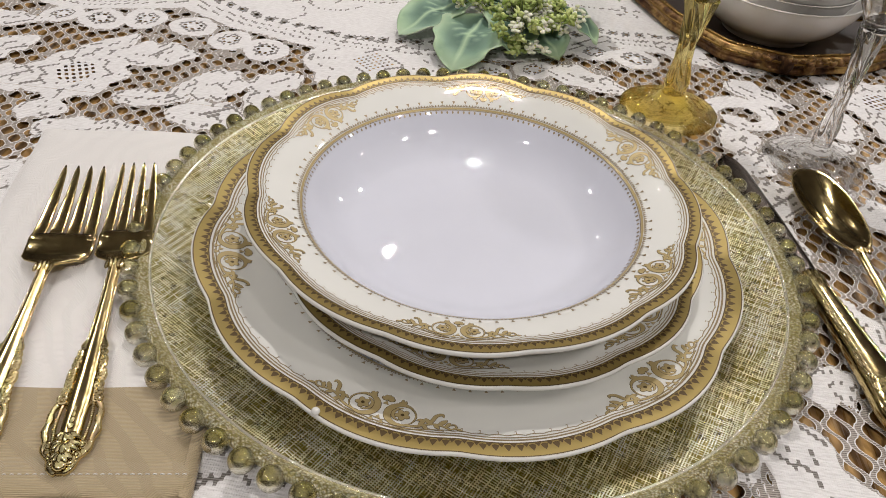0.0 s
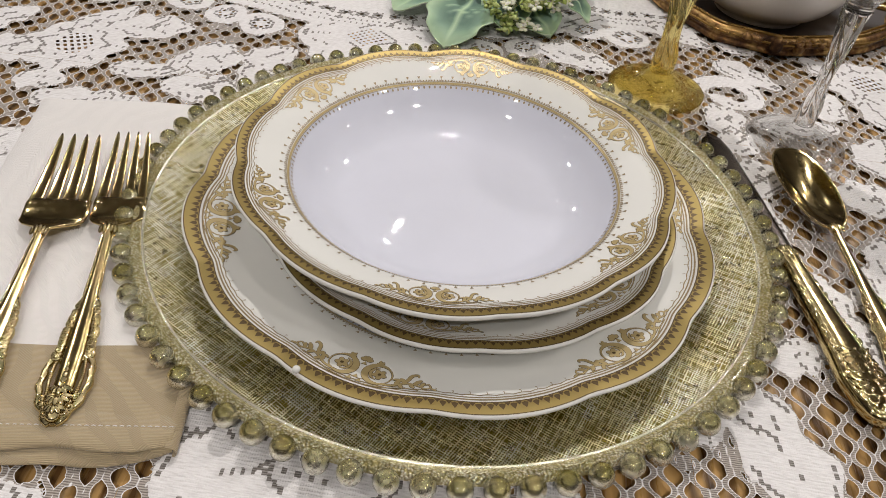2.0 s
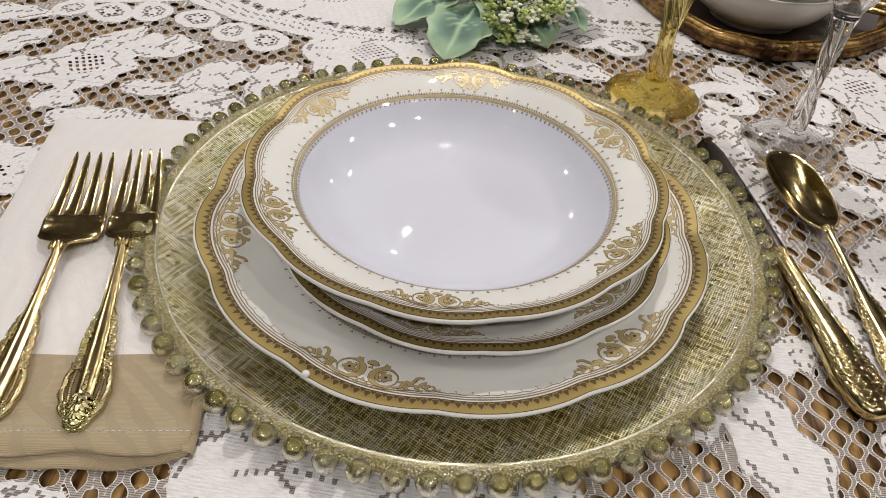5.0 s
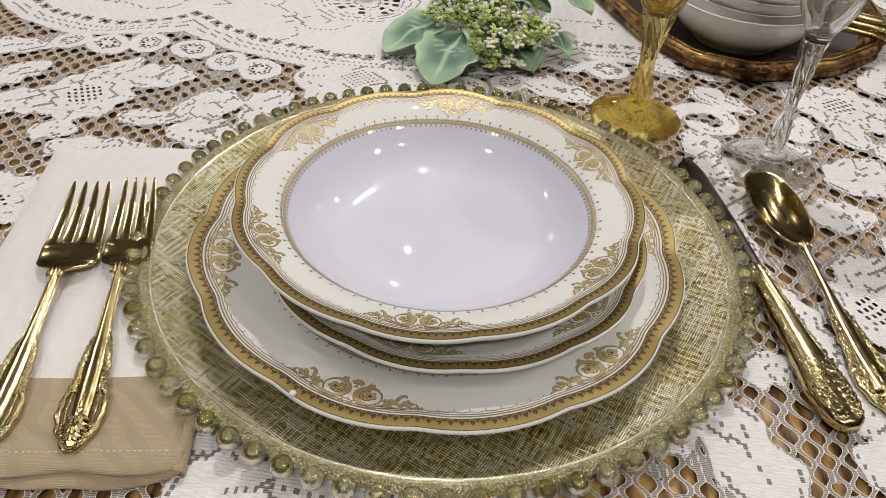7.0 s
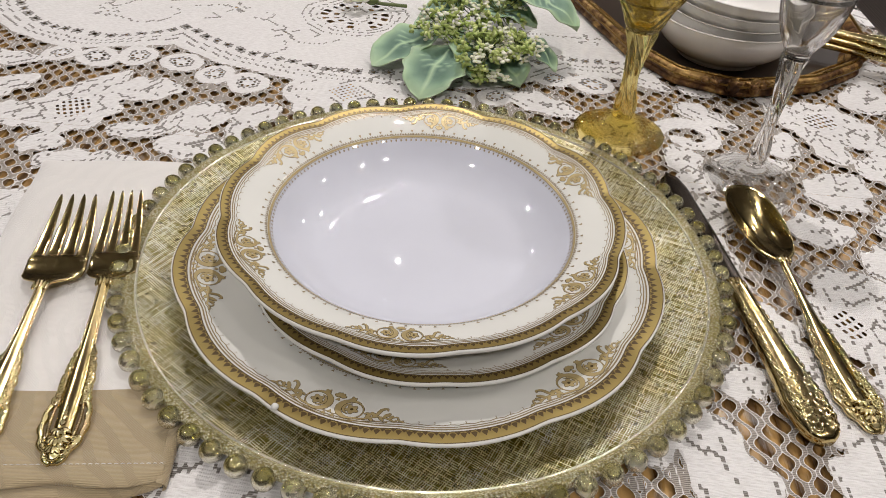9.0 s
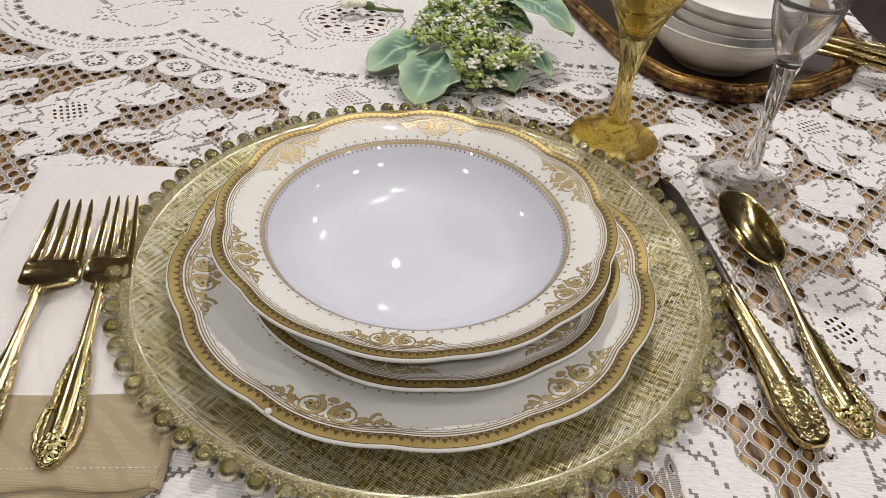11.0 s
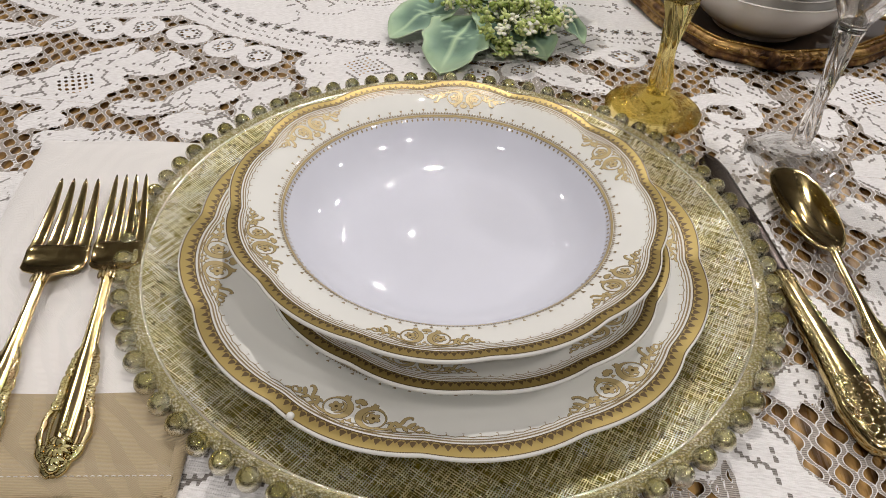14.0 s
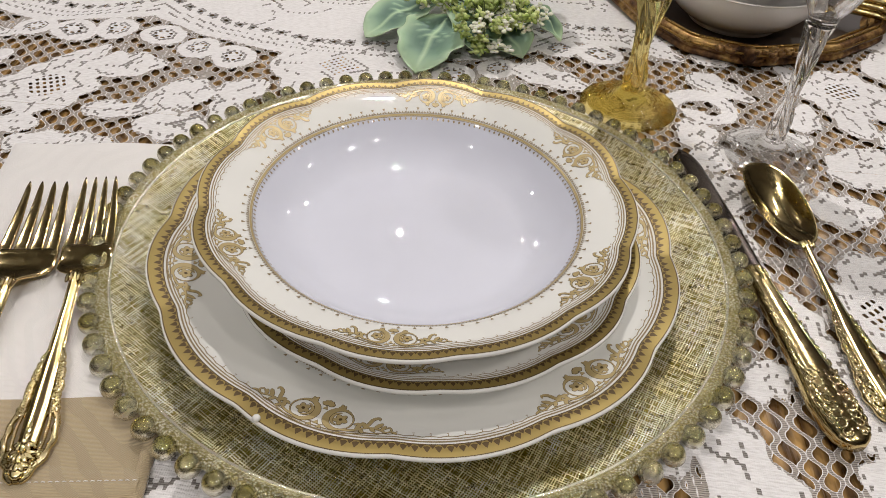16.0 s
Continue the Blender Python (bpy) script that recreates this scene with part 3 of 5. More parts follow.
def lace_shapes(x, y):
    """solid > 0 in woven cloth; line: distance to the nearest drawn line; eye > 0 in an open eyelet."""
    solid, line, eye = np.full(x.shape, -1.0), np.full(x.shape, 1.0), np.full(x.shape, -1.0)
    ds = [lobe(x, y, o) for o in OVALS]
    near = np.minimum.reduce([d[0] for d in ds])
    arc = np.where(ds[0][0] <= near, ds[0][1] * 0.22, np.where(ds[1][0] <= near, ds[1][1], ds[2][1]) * 0.100)
    solid = np.maximum(solid, 0.025 - near)
    eye = np.maximum(eye, beads_along(near, arc, 0.0015, 0.0125, 0.26))
    line = np.minimum(line, np.maximum(np.abs(near) - 0.0030, np.abs(((arc / 0.0125) % 1.0) - 0.5) * 0.0125 - 0.0036))
    for off in (0.0105, 0.0170):
        line = np.minimum(line, np.abs(near - off))
    if y.max() > 0.2:
        for k, (qx, qy) in enumerate(SPRIGS):
            bx, by = x - qx, y - qy
            r, t = np.hypot(bx, by), np.arctan2(by, bx) + k
            line = np.minimum(line, np.where(r < 0.02, np.maximum(np.abs(r - 0.0085) - 0.0026, r * (0.5 - 0.5 * np.cos(5 * t)) * 0.5), 1))
            eye = np.maximum(eye, 0.0014 - r)
        for knots in STEMS:
            line = np.minimum(line, to_stroke(x, y, knots))
    for kind, mx, my, s1, s2, turn in MOTIFS:
        if kind == "gap":
            continue
        R = s1 * 1.6 + 0.012
        inside = (np.abs(x - mx) < R) & (np.abs(y - my) < R)
        if not inside.any():
            continue
        c, s = np.cos(radians(turn)), np.sin(radians(turn))
        px, py = x[inside] - mx, y[inside] - my
        u, v = c * px + s * py, -s * px + c * py
        r, t = np.hypot(u, v), np.arctan2(v, u)
        so, li, ey = solid[inside], line[inside], eye[inside]
        if kind == "leaf":
            w = s2 * (1 + 0.07 * np.cos(t * 5 + mx * 300))
            q = np.hypot(u / s1, v / w)
            # Full at the base, drawn out to a point at the tip.
            f = np.clip(u / s1, -1, 1)
            d = np.maximum((np.abs(v) - w * np.sqrt(1 - f * f) * (1 - 0.30 * f - 0.12 * np.cos(9 * f))) * 0.85, np.abs(u) - s1)
            vein = np.where(np.abs(u) < 0.50 * s1, np.abs(v - 0.0015 * np.sin(u * 120)), 1)
            rib = np.where((q < 0.7) & (u > -0.2 * s1), np.abs(np.abs(v) - 0.55 * (u + 0.15 * s1)), 1)
            rim = np.where(np.cos(t * 2 + mx * 90) > -0.35, np.abs(d + 0.0024), 1)
            li = np.minimum.reduce([li, vein, rib if s2 > 0.0125 else vein, rim])
        elif kind in ("flower", "fan"):
            d = r - s1 * (0.84 + 0.16 * np.abs(np.cos(t * s2 / 2)))
            if kind == "flower":
                ey = np.maximum(ey, np.where(r < s1 * 0.36, np.minimum(0.0013 - np.abs(((u + 0.5 * v) % 0.0046) - 0.0023), 0.0016 - np.abs(((v - 0.3 * u) % 0.0050) - 0.0025)), -1))
                petal = np.where((r > s1 * 0.60) & (r < s1), np.abs(np.sin(t * s2 / 2)) * r * 2 / s2, 1)
                li = np.minimum.reduce([li, petal, np.abs(r - s1 * (0.58 + 0.07 * np.cos(t * s2)))])
            else:
                lattice = np.minimum(0.0013 - np.abs(((u + v) % 0.0052) - 0.0026), 0.0013 - np.abs(((u - v) % 0.0052) - 0.0026))
                ey = np.maximum(ey, np.where(np.abs(u) + np.abs(v) < s1 * 0.34, lattice, -1))
                petal = np.where((r > s1 * 0.50) & (r < s1 * 0.95), np.abs(np.sin(t * s2 / 2)) * r * 2 / s2, 1)
                scale = np.abs(r - s1 * (0.78 + 0.16 * np.cos(t * s2)))
                li = np.minimum.reduce([li, petal, scale, np.abs(np.abs(u) + np.abs(v) - s1 * 0.40)])
        elif kind == "scroll":
            k = r - s1 * (0.35 + 0.65 * ((t + np.pi) / (2 * np.pi)))
            d = np.abs(k) - s2 * 0.5
            li = np.minimum(li, np.where((d < 0) & (np.sin(t * 3) > 0), np.abs(k - 0.001), 1))
        elif kind == "eyelet":
            d = r - s1
            ey = np.maximum(ey, np.where(r < s1, beads_along(r - s1 * 0.34, t * s1 * 0.34, 0.0012, s1 * 0.34 * 2 * np.pi / 7, 0.62), -1))
            li = np.minimum(li, np.where(r < s1 * 0.8, np.abs(r - s1 * 0.52) - 0.0004, 1))
        else:
            d = r - s1
            cells = np.minimum(0.0030 - np.abs(r - 0.56 * s1), (0.30 - np.abs(((t * 18 / (2 * np.pi)) % 1.0) - 0.5)) * 2 * np.pi * r / 18)
            cells = np.maximum(cells, np.minimum(0.0022 - np.abs(r - 0.38 * s1), (0.30 - np.abs(((t * 13 / (2 * np.pi)) % 1.0) - 0.5)) * 2 * np.pi * r / 13))
            ey = np.maximum(ey, np.where(np.cos(t * 8) > -0.5, cells, -1))
            li = np.minimum.reduce([li, np.abs(r - s1 * 0.80), np.abs(r - s1 * 0.95), np.where(r < s1 * 0.7, np.abs(np.abs(r - 0.47 * s1) - 0.22 * s1), 1)])
        solid[inside] = np.maximum(so, -d)
        line[inside], eye[inside] = li, ey
    return solid, line, eye


def lace_field(X, Y):
    """cloth > 0 where there is cloth; net: 1 where it is only thin threads; pins > 0 in the ladder stitches of drawn lines."""
    wob = 0.0012 * np.sin(X * 90 + 3 * np.sin(Y * 40)) + 0.0012 * np.sin(Y * 70 + 2 * np.sin(X * 55))
    x, y = X + wob, Y - wob
    CU, CV = 0.0022, 0.0037
    ci = np.floor(x / CU)
    row = y / CV + 0.5 * (ci % 2)
    cj = np.floor(row)
    qx, qy = (ci + 0.5) * CU, (cj + 0.5 - 0.5 * (ci % 2)) * CV
    solid, line, eye = lace_shapes(x, y)
    step_solid, step_line, _ = lace_shapes(qx, qy)
    # Drawn lines are stepped cells of ladder stitch between white cords.
    cell = np.minimum(CU * 0.56 - np.abs(x - qx), CV * 0.40 - np.abs(y - qy))
    pins = np.where((step_line < 0.00105) & (solid > 0), cell, -0.004)
    solid = 0.55 * solid + 0.45 * step_solid
    # The net: waving ladders that touch and part in turn, so that the gaps between them are staggered holes.
    P, Q = 0.0062, 0.0132
    sx_ = x + 0.12 * y
    dense = 0.5 + 0.5 * np.sin(X * 31 + 1.3) * np.sin(Y * 27 + 0.4)
    half = 0.00135 + 0.0004 * (dense < 0.33) + 0.0001 * (Y > 0.1)
    bow = np.sin(2 * np.pi * y / Q + 0.5 * np.sin(X * 60))
    bow = np.sign(bow) * np.abs(bow) ** 0.8
    k0 = np.floor(sx_ / P)
    away = np.sort(np.array([np.abs(sx_ - (k0 + dk + 0.5) * P - 0.0020 * bow * np.where((k0 + dk) % 2 == 0, 1, -1)) for dk in (-1, 0, 1)]), 0)
    d, seam = away[0], (away[1] - away[0]) / 2
    # Some meshes are drawn shut by extra rungs.
    cell = np.sin(np.floor(sx_ / P + 0.5) * 12.9898 + np.floor(2 * y / Q) * 78.233) * 43758.5453
    shut = (cell - np.floor(cell)) < 0.07
    ladder = np.where(shut, np.maximum(half - d, 0.0006), half - d)
    netness = np.clip(-solid / 0.0008, 0, 1)
    cloth = np.where(solid > 0, 0.0004 - np.maximum(eye, 0) * 2.2, ladder)
    # A band of ladder stitch between cloth and net.
    cloth = np.where((solid <= 0) & (solid > -0.0017), np.maximum(cloth, 0.0005), cloth)
    ladder = np.where((solid <= 0) & (solid > -0.0017), np.maximum(ladder, 0.0005), ladder)
    # White cords part the ladders where they touch.
    ladder = np.minimum(ladder, np.maximum(seam + 0.00012, 0))
    return cloth, ladder, pins, netness


def marching_lace(x0, x1, y0, y1, step):
    """The cloth as a mesh: grid cells cut along the rims of the holes."""
    nx, ny = int((x1 - x0) / step) + 1, int((y1 - y0) / step) + 1
    xs, ys = np.linspace(x0, x1, nx), np.linspace(y0, y1, ny)
    X, Y = np.meshgrid(xs, ys, indexing="ij")
    F, ladder, pins, net = lace_field(X, Y)
    F = np.where(np.abs(F) < 2e-5, 2e-5, F)
    Z = 0.0002 + 0.0007 * (1 - net) + 0.0002 * np.sin(X * 37) * np.sin(Y * 43)
    n = nx * ny
    base = np.stack([X, Y, Z], -1).reshape(-1, 3)
    Ff, T = F.ravel(), np.stack([net, ladder, np.maximum(pins, -0.005)], -1).reshape(-1, 3)
    idx = np.arange(n).reshape(nx, ny)

    def cuts(a, b):
        """One new vertex on each crossed edge a-b."""
        a, b = a.ravel(), b.ravel()
        cross = (Ff[a] > 0) != (Ff[b] > 0)
        num = np.full(len(a), -1)
        num[cross] = np.arange(cross.sum())
        t = (Ff[a] / (Ff[a] - Ff[b] + 1e-12))[cross][:, None]
        p = base[a[cross]] * (1 - t) + base[b[cross]] * t
        return num, p, T[a[cross]] * (1 - t) + T[b[cross]] * t

    nh, ph, th_ = cuts(idx[:-1], idx[1:])
    nv, pv, tv = cuts(idx[:, :-1], idx[:, 1:])
    nh = np.where(nh >= 0, nh + n, -1).reshape(nx - 1, ny)
    nv = np.where(nv >= 0, nv + n + len(ph), -1).reshape(nx, ny - 1)
    verts = np.vstack([base, ph, pv])
    tans = np.concatenate([T, th_, tv])
    # corner and edge numbers of every cell, counter-clockwise
    c = [idx[:-1, :-1], idx[1:, :-1], idx[1:, 1:], idx[:-1, 1:]]
    e = [nh[:, :-1], nv[1:, :], nh[:, 1:], nv[:-1, :]]
    c, e = [k.ravel() for k in c], [k.ravel() for k in e]
    code = sum((Ff[c[k]] > 0).astype(int) << k for k in range(4))
    faces, walls = [], []
    for case in range(1, 16):
        sel = code == case
        if not sel.any():
            continue
        loop = []
        for k in range(4):
            if case >> k & 1:
                loop.append(c[k][sel])
            if (case >> k & 1) != (case >> ((k + 1) % 4) & 1):
                loop.append(e[k][sel])
        faces.append(np.stack(loop, 1))
    used = np.zeros(len(verts), bool)
    for f in faces:
        used[f.ravel()] = True
    remap = np.cumsum(used) - 1
    me = bpy.data.meshes.new("lace_sheet")
    verts, tans = verts[used], tans[used]
    me.vertices.add(len(verts))
    me.vertices.foreach_set("co", verts.ravel().astype(np.float32))
    loops = np.concatenate([remap[f].ravel() for f in faces])
    sizes = np.concatenate([np.full(len(f), f.shape[1]) for f in faces])
    me.loops.add(len(loops))
    me.loops.foreach_set("vertex_index", loops.astype(np.int32))
    me.polygons.add(len(sizes))
    me.polygons.foreach_set("loop_start", np.concatenate([[0], np.cumsum(sizes)[:-1]]).astype(np.int32))
    me.update(calc_edges=True)
    for k, name in enumerate(("net", "edge", "pin")):
        me.attributes.new(name, "FLOAT", "POINT").data.foreach_set("value", np.ascontiguousarray(tans[:, k]).astype(np.float32))
    return me


LX0, LX1, LY0, LY1 = -0.46, 0.394, -0.235, 0.50
cloth = thing("tablecloth", "white cotton lace tablecloth with flowers, scrolls and open net", "tablecloth", pose(0, 0, 0))
G = 0.0002
# x0, x1, y0, y1 and the size of the weave's cells, finer where the cloth lies near
SHEETS = [
    (LX0, LX1, 0.105, LY1, 0.00085), (LX0, -0.105, 0.055, 0.105 - G, 0.0007), (LX0, -0.105, -0.150, 0.055 - G, 0.0018), (LX0, -0.105, LY0, -0.150 - G, 0.0008),
    (0.105, LX1, LY0, 0.105 - G, 0.00062), (-0.105 + G, 0.105 - G, LY0, -0.105, 0.00062), (-0.105 + G, 0.105 - G, -0.105 + G, 0.105 - G, 0.002),
    (TX0, LX0 - G, TY0, TY1, 0.0030), (LX0, TX1, LY1 + G, TY1, 0.0040), (LX0, TX1, TY0, LY0 - G, 0.0028),
]
for sheet in SHEETS:
    part("lace_sheet", marching_lace(*sheet), LACE, cloth)
drop = np.array([[(TX1 + 0.001 + 0.012 * min(1, k / 2) + 0.008 * math.sin(y * 30) * k / 8, y, 0.0006 - 0.03 * max(0, k - 0.6)) for k in range(9)] for y in np.linspace(TY0, TY1, 90)])
part("overhang", grid_mesh("overhang", drop), LACE, cloth)

# ---- china ----


def scallop(th, phase):
    d = th - radians(phase)
    return 0.0040 * np.cos(6 * d) + 0.034 * ((np.cos(6 * d) ** 2 + 0.03) ** 0.33 - 0.72)


class Plate:
    """A plate of radius R whose rim waves; profile: rows of (share of R, z)."""

    def __init__(self, R, profile, verge, phase):
        self.R, self.verge, self.phase = R, verge, phase
        fine = curve_through(profile, 160)
        self.pu, self.pz = fine[:, 0], fine[:, 1]

    def z(self, u):
        return np.interp(u, self.pu, self.pz)

    def at(self, u, th, lift=0.0):
        u, th = np.broadcast_arrays(np.asarray(u, float), np.asarray(th, float))
        w = np.clip((u - self.verge) / (1 - self.verge), 0, 1)
        w = w * w * (3 - 2 * w)
        r = self.R * u * (1 + scallop(th, self.phase) * w)
        z = self.z(u) + 0.0012 * w * scallop(th, self.phase) * 45 + lift
        return np.stack([r * np.cos(th), r * np.sin(th), z], -1)

    def body(self, name, u0, u1, thick, foot):
        """The glazed body between two shares of R, closed below."""
        th = np.linspace(0, 2 * np.pi, 300, endpoint=False)
        us = np.concatenate([np.linspace(0.002, self.verge, 24), np.linspace(self.verge, 1.0, 26)[1:]])
        top = [self.at(u, th) for u in us]
        lip = [self.at(1.004, th, -0.0006), self.at(1.0045, th, -0.0016), self.at(0.999, th, -thick * 0.72)]
        low = [self.at(u, th, -thick) for u in np.linspace(0.985, self.verge + 0.02, 14)]
        fr = self.verge * 0.86
        z0 = float(self.z(0.0))
        ring = []
        for u, z in ((fr + 0.03, z0 - thick * 0.7), (fr + 0.012, foot), (fr - 0.012, foot), (fr - 0.03, z0 - thick * 0.8), (0.01, z0 - thick * 0.8)):
            p = self.at(u, th)
            p[:, 2] = z
            ring.append(p)
        return grid_mesh(name, np.array(top + lip + low + ring), wrap_v=True)

    def band(self, heap, u0, u1, lift, rows=3, wave=None):
        th = np.linspace(0, 2 * np.pi, 432, endpoint=False)
        pts = np.array([self.at(u0 + (u1 - u0) * k / rows + (wave(th) if wave else 0), th, lift) for k in range(rows + 1)])
        n = len(th)
        f = [(i * n + j, (i + 1) * n + j, (i + 1) * n + (j + 1) % n, i * n + (j + 1) % n) for i in range(rows) for j in range(n)]
        heap.put(pts.reshape(-1, 3), f)

    def shape(self, heap, pts, u, th, lift, size=1.0):
        """A flat outline, in metres (along the rim, inwards to outwards), laid on the glaze."""
        p = np.array(pts, float) * size
        heap.put(self.at(u + p[:, 1] / self.R, th + p[:, 0] / (self.R * u), lift), [tuple(range(len(p)))])

    def outlined(self, fill, dark, pts, u, th, lift, grow=0.00020):
        """A filled shape over a slightly larger dark one."""
        p = np.array(pts, float)
        c = p.mean(0)
        d = p - c
        ln = np.linalg.norm(d, axis=1)[:, None] + 1e-9
        self.shape(fill, p, u, th, lift + 0.00008)
        self.shape(dark, c + d * (1 + grow / ln), u, th, lift)

    def ribbon(self, heap, path, width, u, th, lift, flip=1):
        """A tapering stroke along path in metres."""
        p = np.array(path, float)
        t = np.gradient(p, axis=0)
        t /= np.linalg.norm(t, axis=1)[:, None] + 1e-12
        nrm = np.stack([-t[:, 1], t[:, 0]], -1)
        w = np.broadcast_to(np.asarray(width, float), (len(p),))[:, None] / 2
        a, b = p + nrm * w, p - nrm * w
        q = np.vstack([a, b]) * [flip, 1]
        n = len(p)
        f = [(i, i + 1, n + i + 1, n + i) for i in range(n - 1)]
        heap.put(self.at(u + q[:, 1] / self.R, th + q[:, 0] / (self.R * u), lift), f)


def petal_outline(c, r0, r1, a, half):
    """A petal from the point c outwards in direction a."""
    out = []
    for k in range(9):
        s = k / 8 * math.pi
        along, side = r0 + (r1 - r0) * (1 - math.cos(s)) / 2, half * math.sin(s)
        out.append((c[0] + along * math.cos(a) - side * math.sin(a), c[1] + along * math.sin(a) + side * math.cos(a)))
    for k in range(7, 0, -1):
        s = k / 8 * math.pi
        along, side = r0 + (r1 - r0) * (1 - math.cos(s)) / 2, -half * math.sin(s)
        out.append((c[0] + along * math.cos(a) - side * math.sin(a), c[1] + along * math.sin(a) + side * math.cos(a)))
    return out


def china_plate(name, label, category, R, profile, verge, phase, m, thick, foot, motif_u, size):
    """A scalloped plate with fired gold border, six scroll motifs and a picoted verge."""
    t = thing(name, label, category, m, "stacked china")
    p = Plate(R, profile, verge, phase)
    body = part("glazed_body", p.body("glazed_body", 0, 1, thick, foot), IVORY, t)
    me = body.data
    me.materials.append(WELL_TONE)
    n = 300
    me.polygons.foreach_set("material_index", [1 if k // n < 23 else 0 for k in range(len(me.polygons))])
    mm = 1.0 / (1000 * R)
    h = Heap()
    p.band(h, 1.0 - 5.6 * mm * size, 1.0 - 0.5 * mm, 0.00012)
    band = part("gold_band", h.mesh("gold_band"), GOLD_DECAL, t, "shining fired gold rim band")
    h = Heap()
    p.band(h, 1.0 - 0.75 * mm, 1.0 - 0.3 * mm, 0.0002, 1)
    p.band(h, 1.0 - 5.7 * mm * size, 1.0 - 5.3 * mm * size, 0.0002, 1)
    count = int(2 * math.pi * R / (0.0037 * size))
    for k in range(count):
        a = 2 * math.pi * k / count
        w, hh = 0.00115 * size, 0.0016 * size
        p.shape(h, [(-w, -hh * 0.75), (0, -hh), (w, -hh * 0.75), (w * 0.62, -hh * 0.1), (0, hh * 0.62), (-w * 0.62, -hh * 0.1)], 1 - 3.3 * mm * size, a, 0.00022)
        w *= 0.85
        p.shape(h, [(-w, 0), (w, 0), (0, 0.0014 * size)], 1 - 5.2 * mm * size, a + math.pi / count, 0.00022)
    part("pointed_border", h.mesh("pointed_border"), BROWN_DECAL, band, "dark bronze printed points")
    h = Heap()
    p.band(h, 1.0 - 7.0 * mm * size, 1.0 - 6.4 * mm * size, 0.00012, 1)
    p.band(h, 1.0 - 7.95 * mm * size, 1.0 - 7.5 * mm * size, 0.00012, 1)
    p.band(h, 1.0 - 8.75 * mm * size, 1.0 - 8.4 * mm * size, 0.00014, 1, wave=lambda th: -0.5 * mm * np.abs(np.sin(th * 54)))
    for k in range(108):
        a = 2 * math.pi * (k + 0.5) / 108
        q = abs(((math.degrees(a) - phase + 30) % 60) - 30)
        if q > 14:
            p.ribbon(h, [(0, 0), (0.0002, -0.0008 * size)], 0.0003, 1 - 9.1 * mm * size, a, 0.00014)
            p.ribbon(h, [(-0.0004, -0.0011 * size), (0.0004, -0.0011 * size)], 0.0003, 1 - 9.1 * mm * size, a, 0.00014)
    part("line_border", h.mesh("line_border"), LINE_DECAL, t, "thin brown-gold lines")
    # Scrolls: one half drawn, then mirrored.
    up = 0.00016
    for k in range(6):
        th0 = radians(phase + 60 * k)
        g, d = Heap(), Heap()
        for flip in (1, -1):
            def stroke(path, width):
                w = np.asarray(width, float) * size * 0.60
                p.ribbon(g, np.array(path) * size, w, motif_u, th0, up + 0.00008, flip)
                p.ribbon(d, np.array(path) * size, w + 0.00032, motif_u, th0, up, flip)

            def leaflet(c0, a, ln, wd, bend=0.0):
                o = np.array(petal_outline(c0, 0, ln, a, wd * 0.68)) * size * [flip, 1]
                p.outlined(g, d, o if flip > 0 else o[::-1], motif_u, th0, up)

            tt = np.linspace(0, 1, 44)
            c = np.array([0.0061, 0.0])
            # The great C scroll, full towards the middle, and the volute inside it.
            ang = 5.35 - 4.6 * tt
            stroke(c + np.stack([0.0043 * np.cos(ang), 0.0043 * np.sin(ang)], -1), 0.0005 + 0.0030 * np.sin(tt ** 0.9 * np.pi) ** 1.4)
            ang, rad = 0.75 - 2.6 * tt, 0.0043 - 0.0004 * tt
            stroke(c + np.stack([rad * np.cos(ang), rad * np.sin(ang)], -1), 0.0005 + 0.0005 * tt)
            ang, rad = 4.6 - 2.9 * tt, 0.0028 - 0.0003 * tt
            stroke(c + np.stack([rad * np.cos(ang), rad * np.sin(ang)], -1), 0.0003 + 0.0012 * np.sin(tt * np.pi))
            for a, ln in ((-1.9, 0.0026), (-1.35, 0.0022), (-2.5, 0.0018)):
                leaflet((c[0] - 0.0008, c[1] - 0.0040), a, ln, 0.0008)
            # Stalk with an acanthus hook and a small end volute.
            stem = curve_through([(0.0078, 0.0040), (0.0108, 0.0036), (0.0136, 0.0022), (0.0160, 0.0016), (0.0186, 0.0022), (0.0208, 0.0034), (0.0224, 0.0026), (0.0218, 0.0012), (0.0206, 0.0016)], 40)
            stroke(stem, np.linspace(0.0013, 0.0007, 40))
            hook = curve_through([(0.0142, 0.0022), (0.0152, 0.0002), (0.0162, -0.0022), (0.0180, -0.0030), (0.0184, -0.0018)], 20)
            stroke(hook, 0.0004 + 0.0016 * np.sin(np.linspace(0.15, 1, 20) * np.pi))
            under = curve_through([(0.0030, 0.0058), (0.0070, 0.0055), (0.0110, 0.0048), (0.0150, 0.0040), (0.0190, 0.0042)], 24)
            stroke(under, 0.0004)
            for q in (((0.0118, 0.0030), -1.2, 0.0032, 0.0010), ((0.0128, 0.0024), 0.9, 0.0022, 0.0008), ((0.0150, 0.0018), -2.3, 0.0030, 0.0010), ((0.0160, 0.0018), 0.8, 0.0022, 0.0008), ((0.0172, 0.0018), -0.8, 0.0034, 0.0011), ((0.0194, 0.0026), -1.1, 0.0024, 0.0009), ((0.0108, 0.0010), -0.5, 0.0018, 0.0006), ((0.0224, 0.0030), 0.4, 0.0020, 0.0006)):
                leaflet(*q)
            for j in range(5):
                leaflet((0.0063, 0.0000), 2 * math.pi * j / 5 + 0.3, 0.0023, 0.0012)
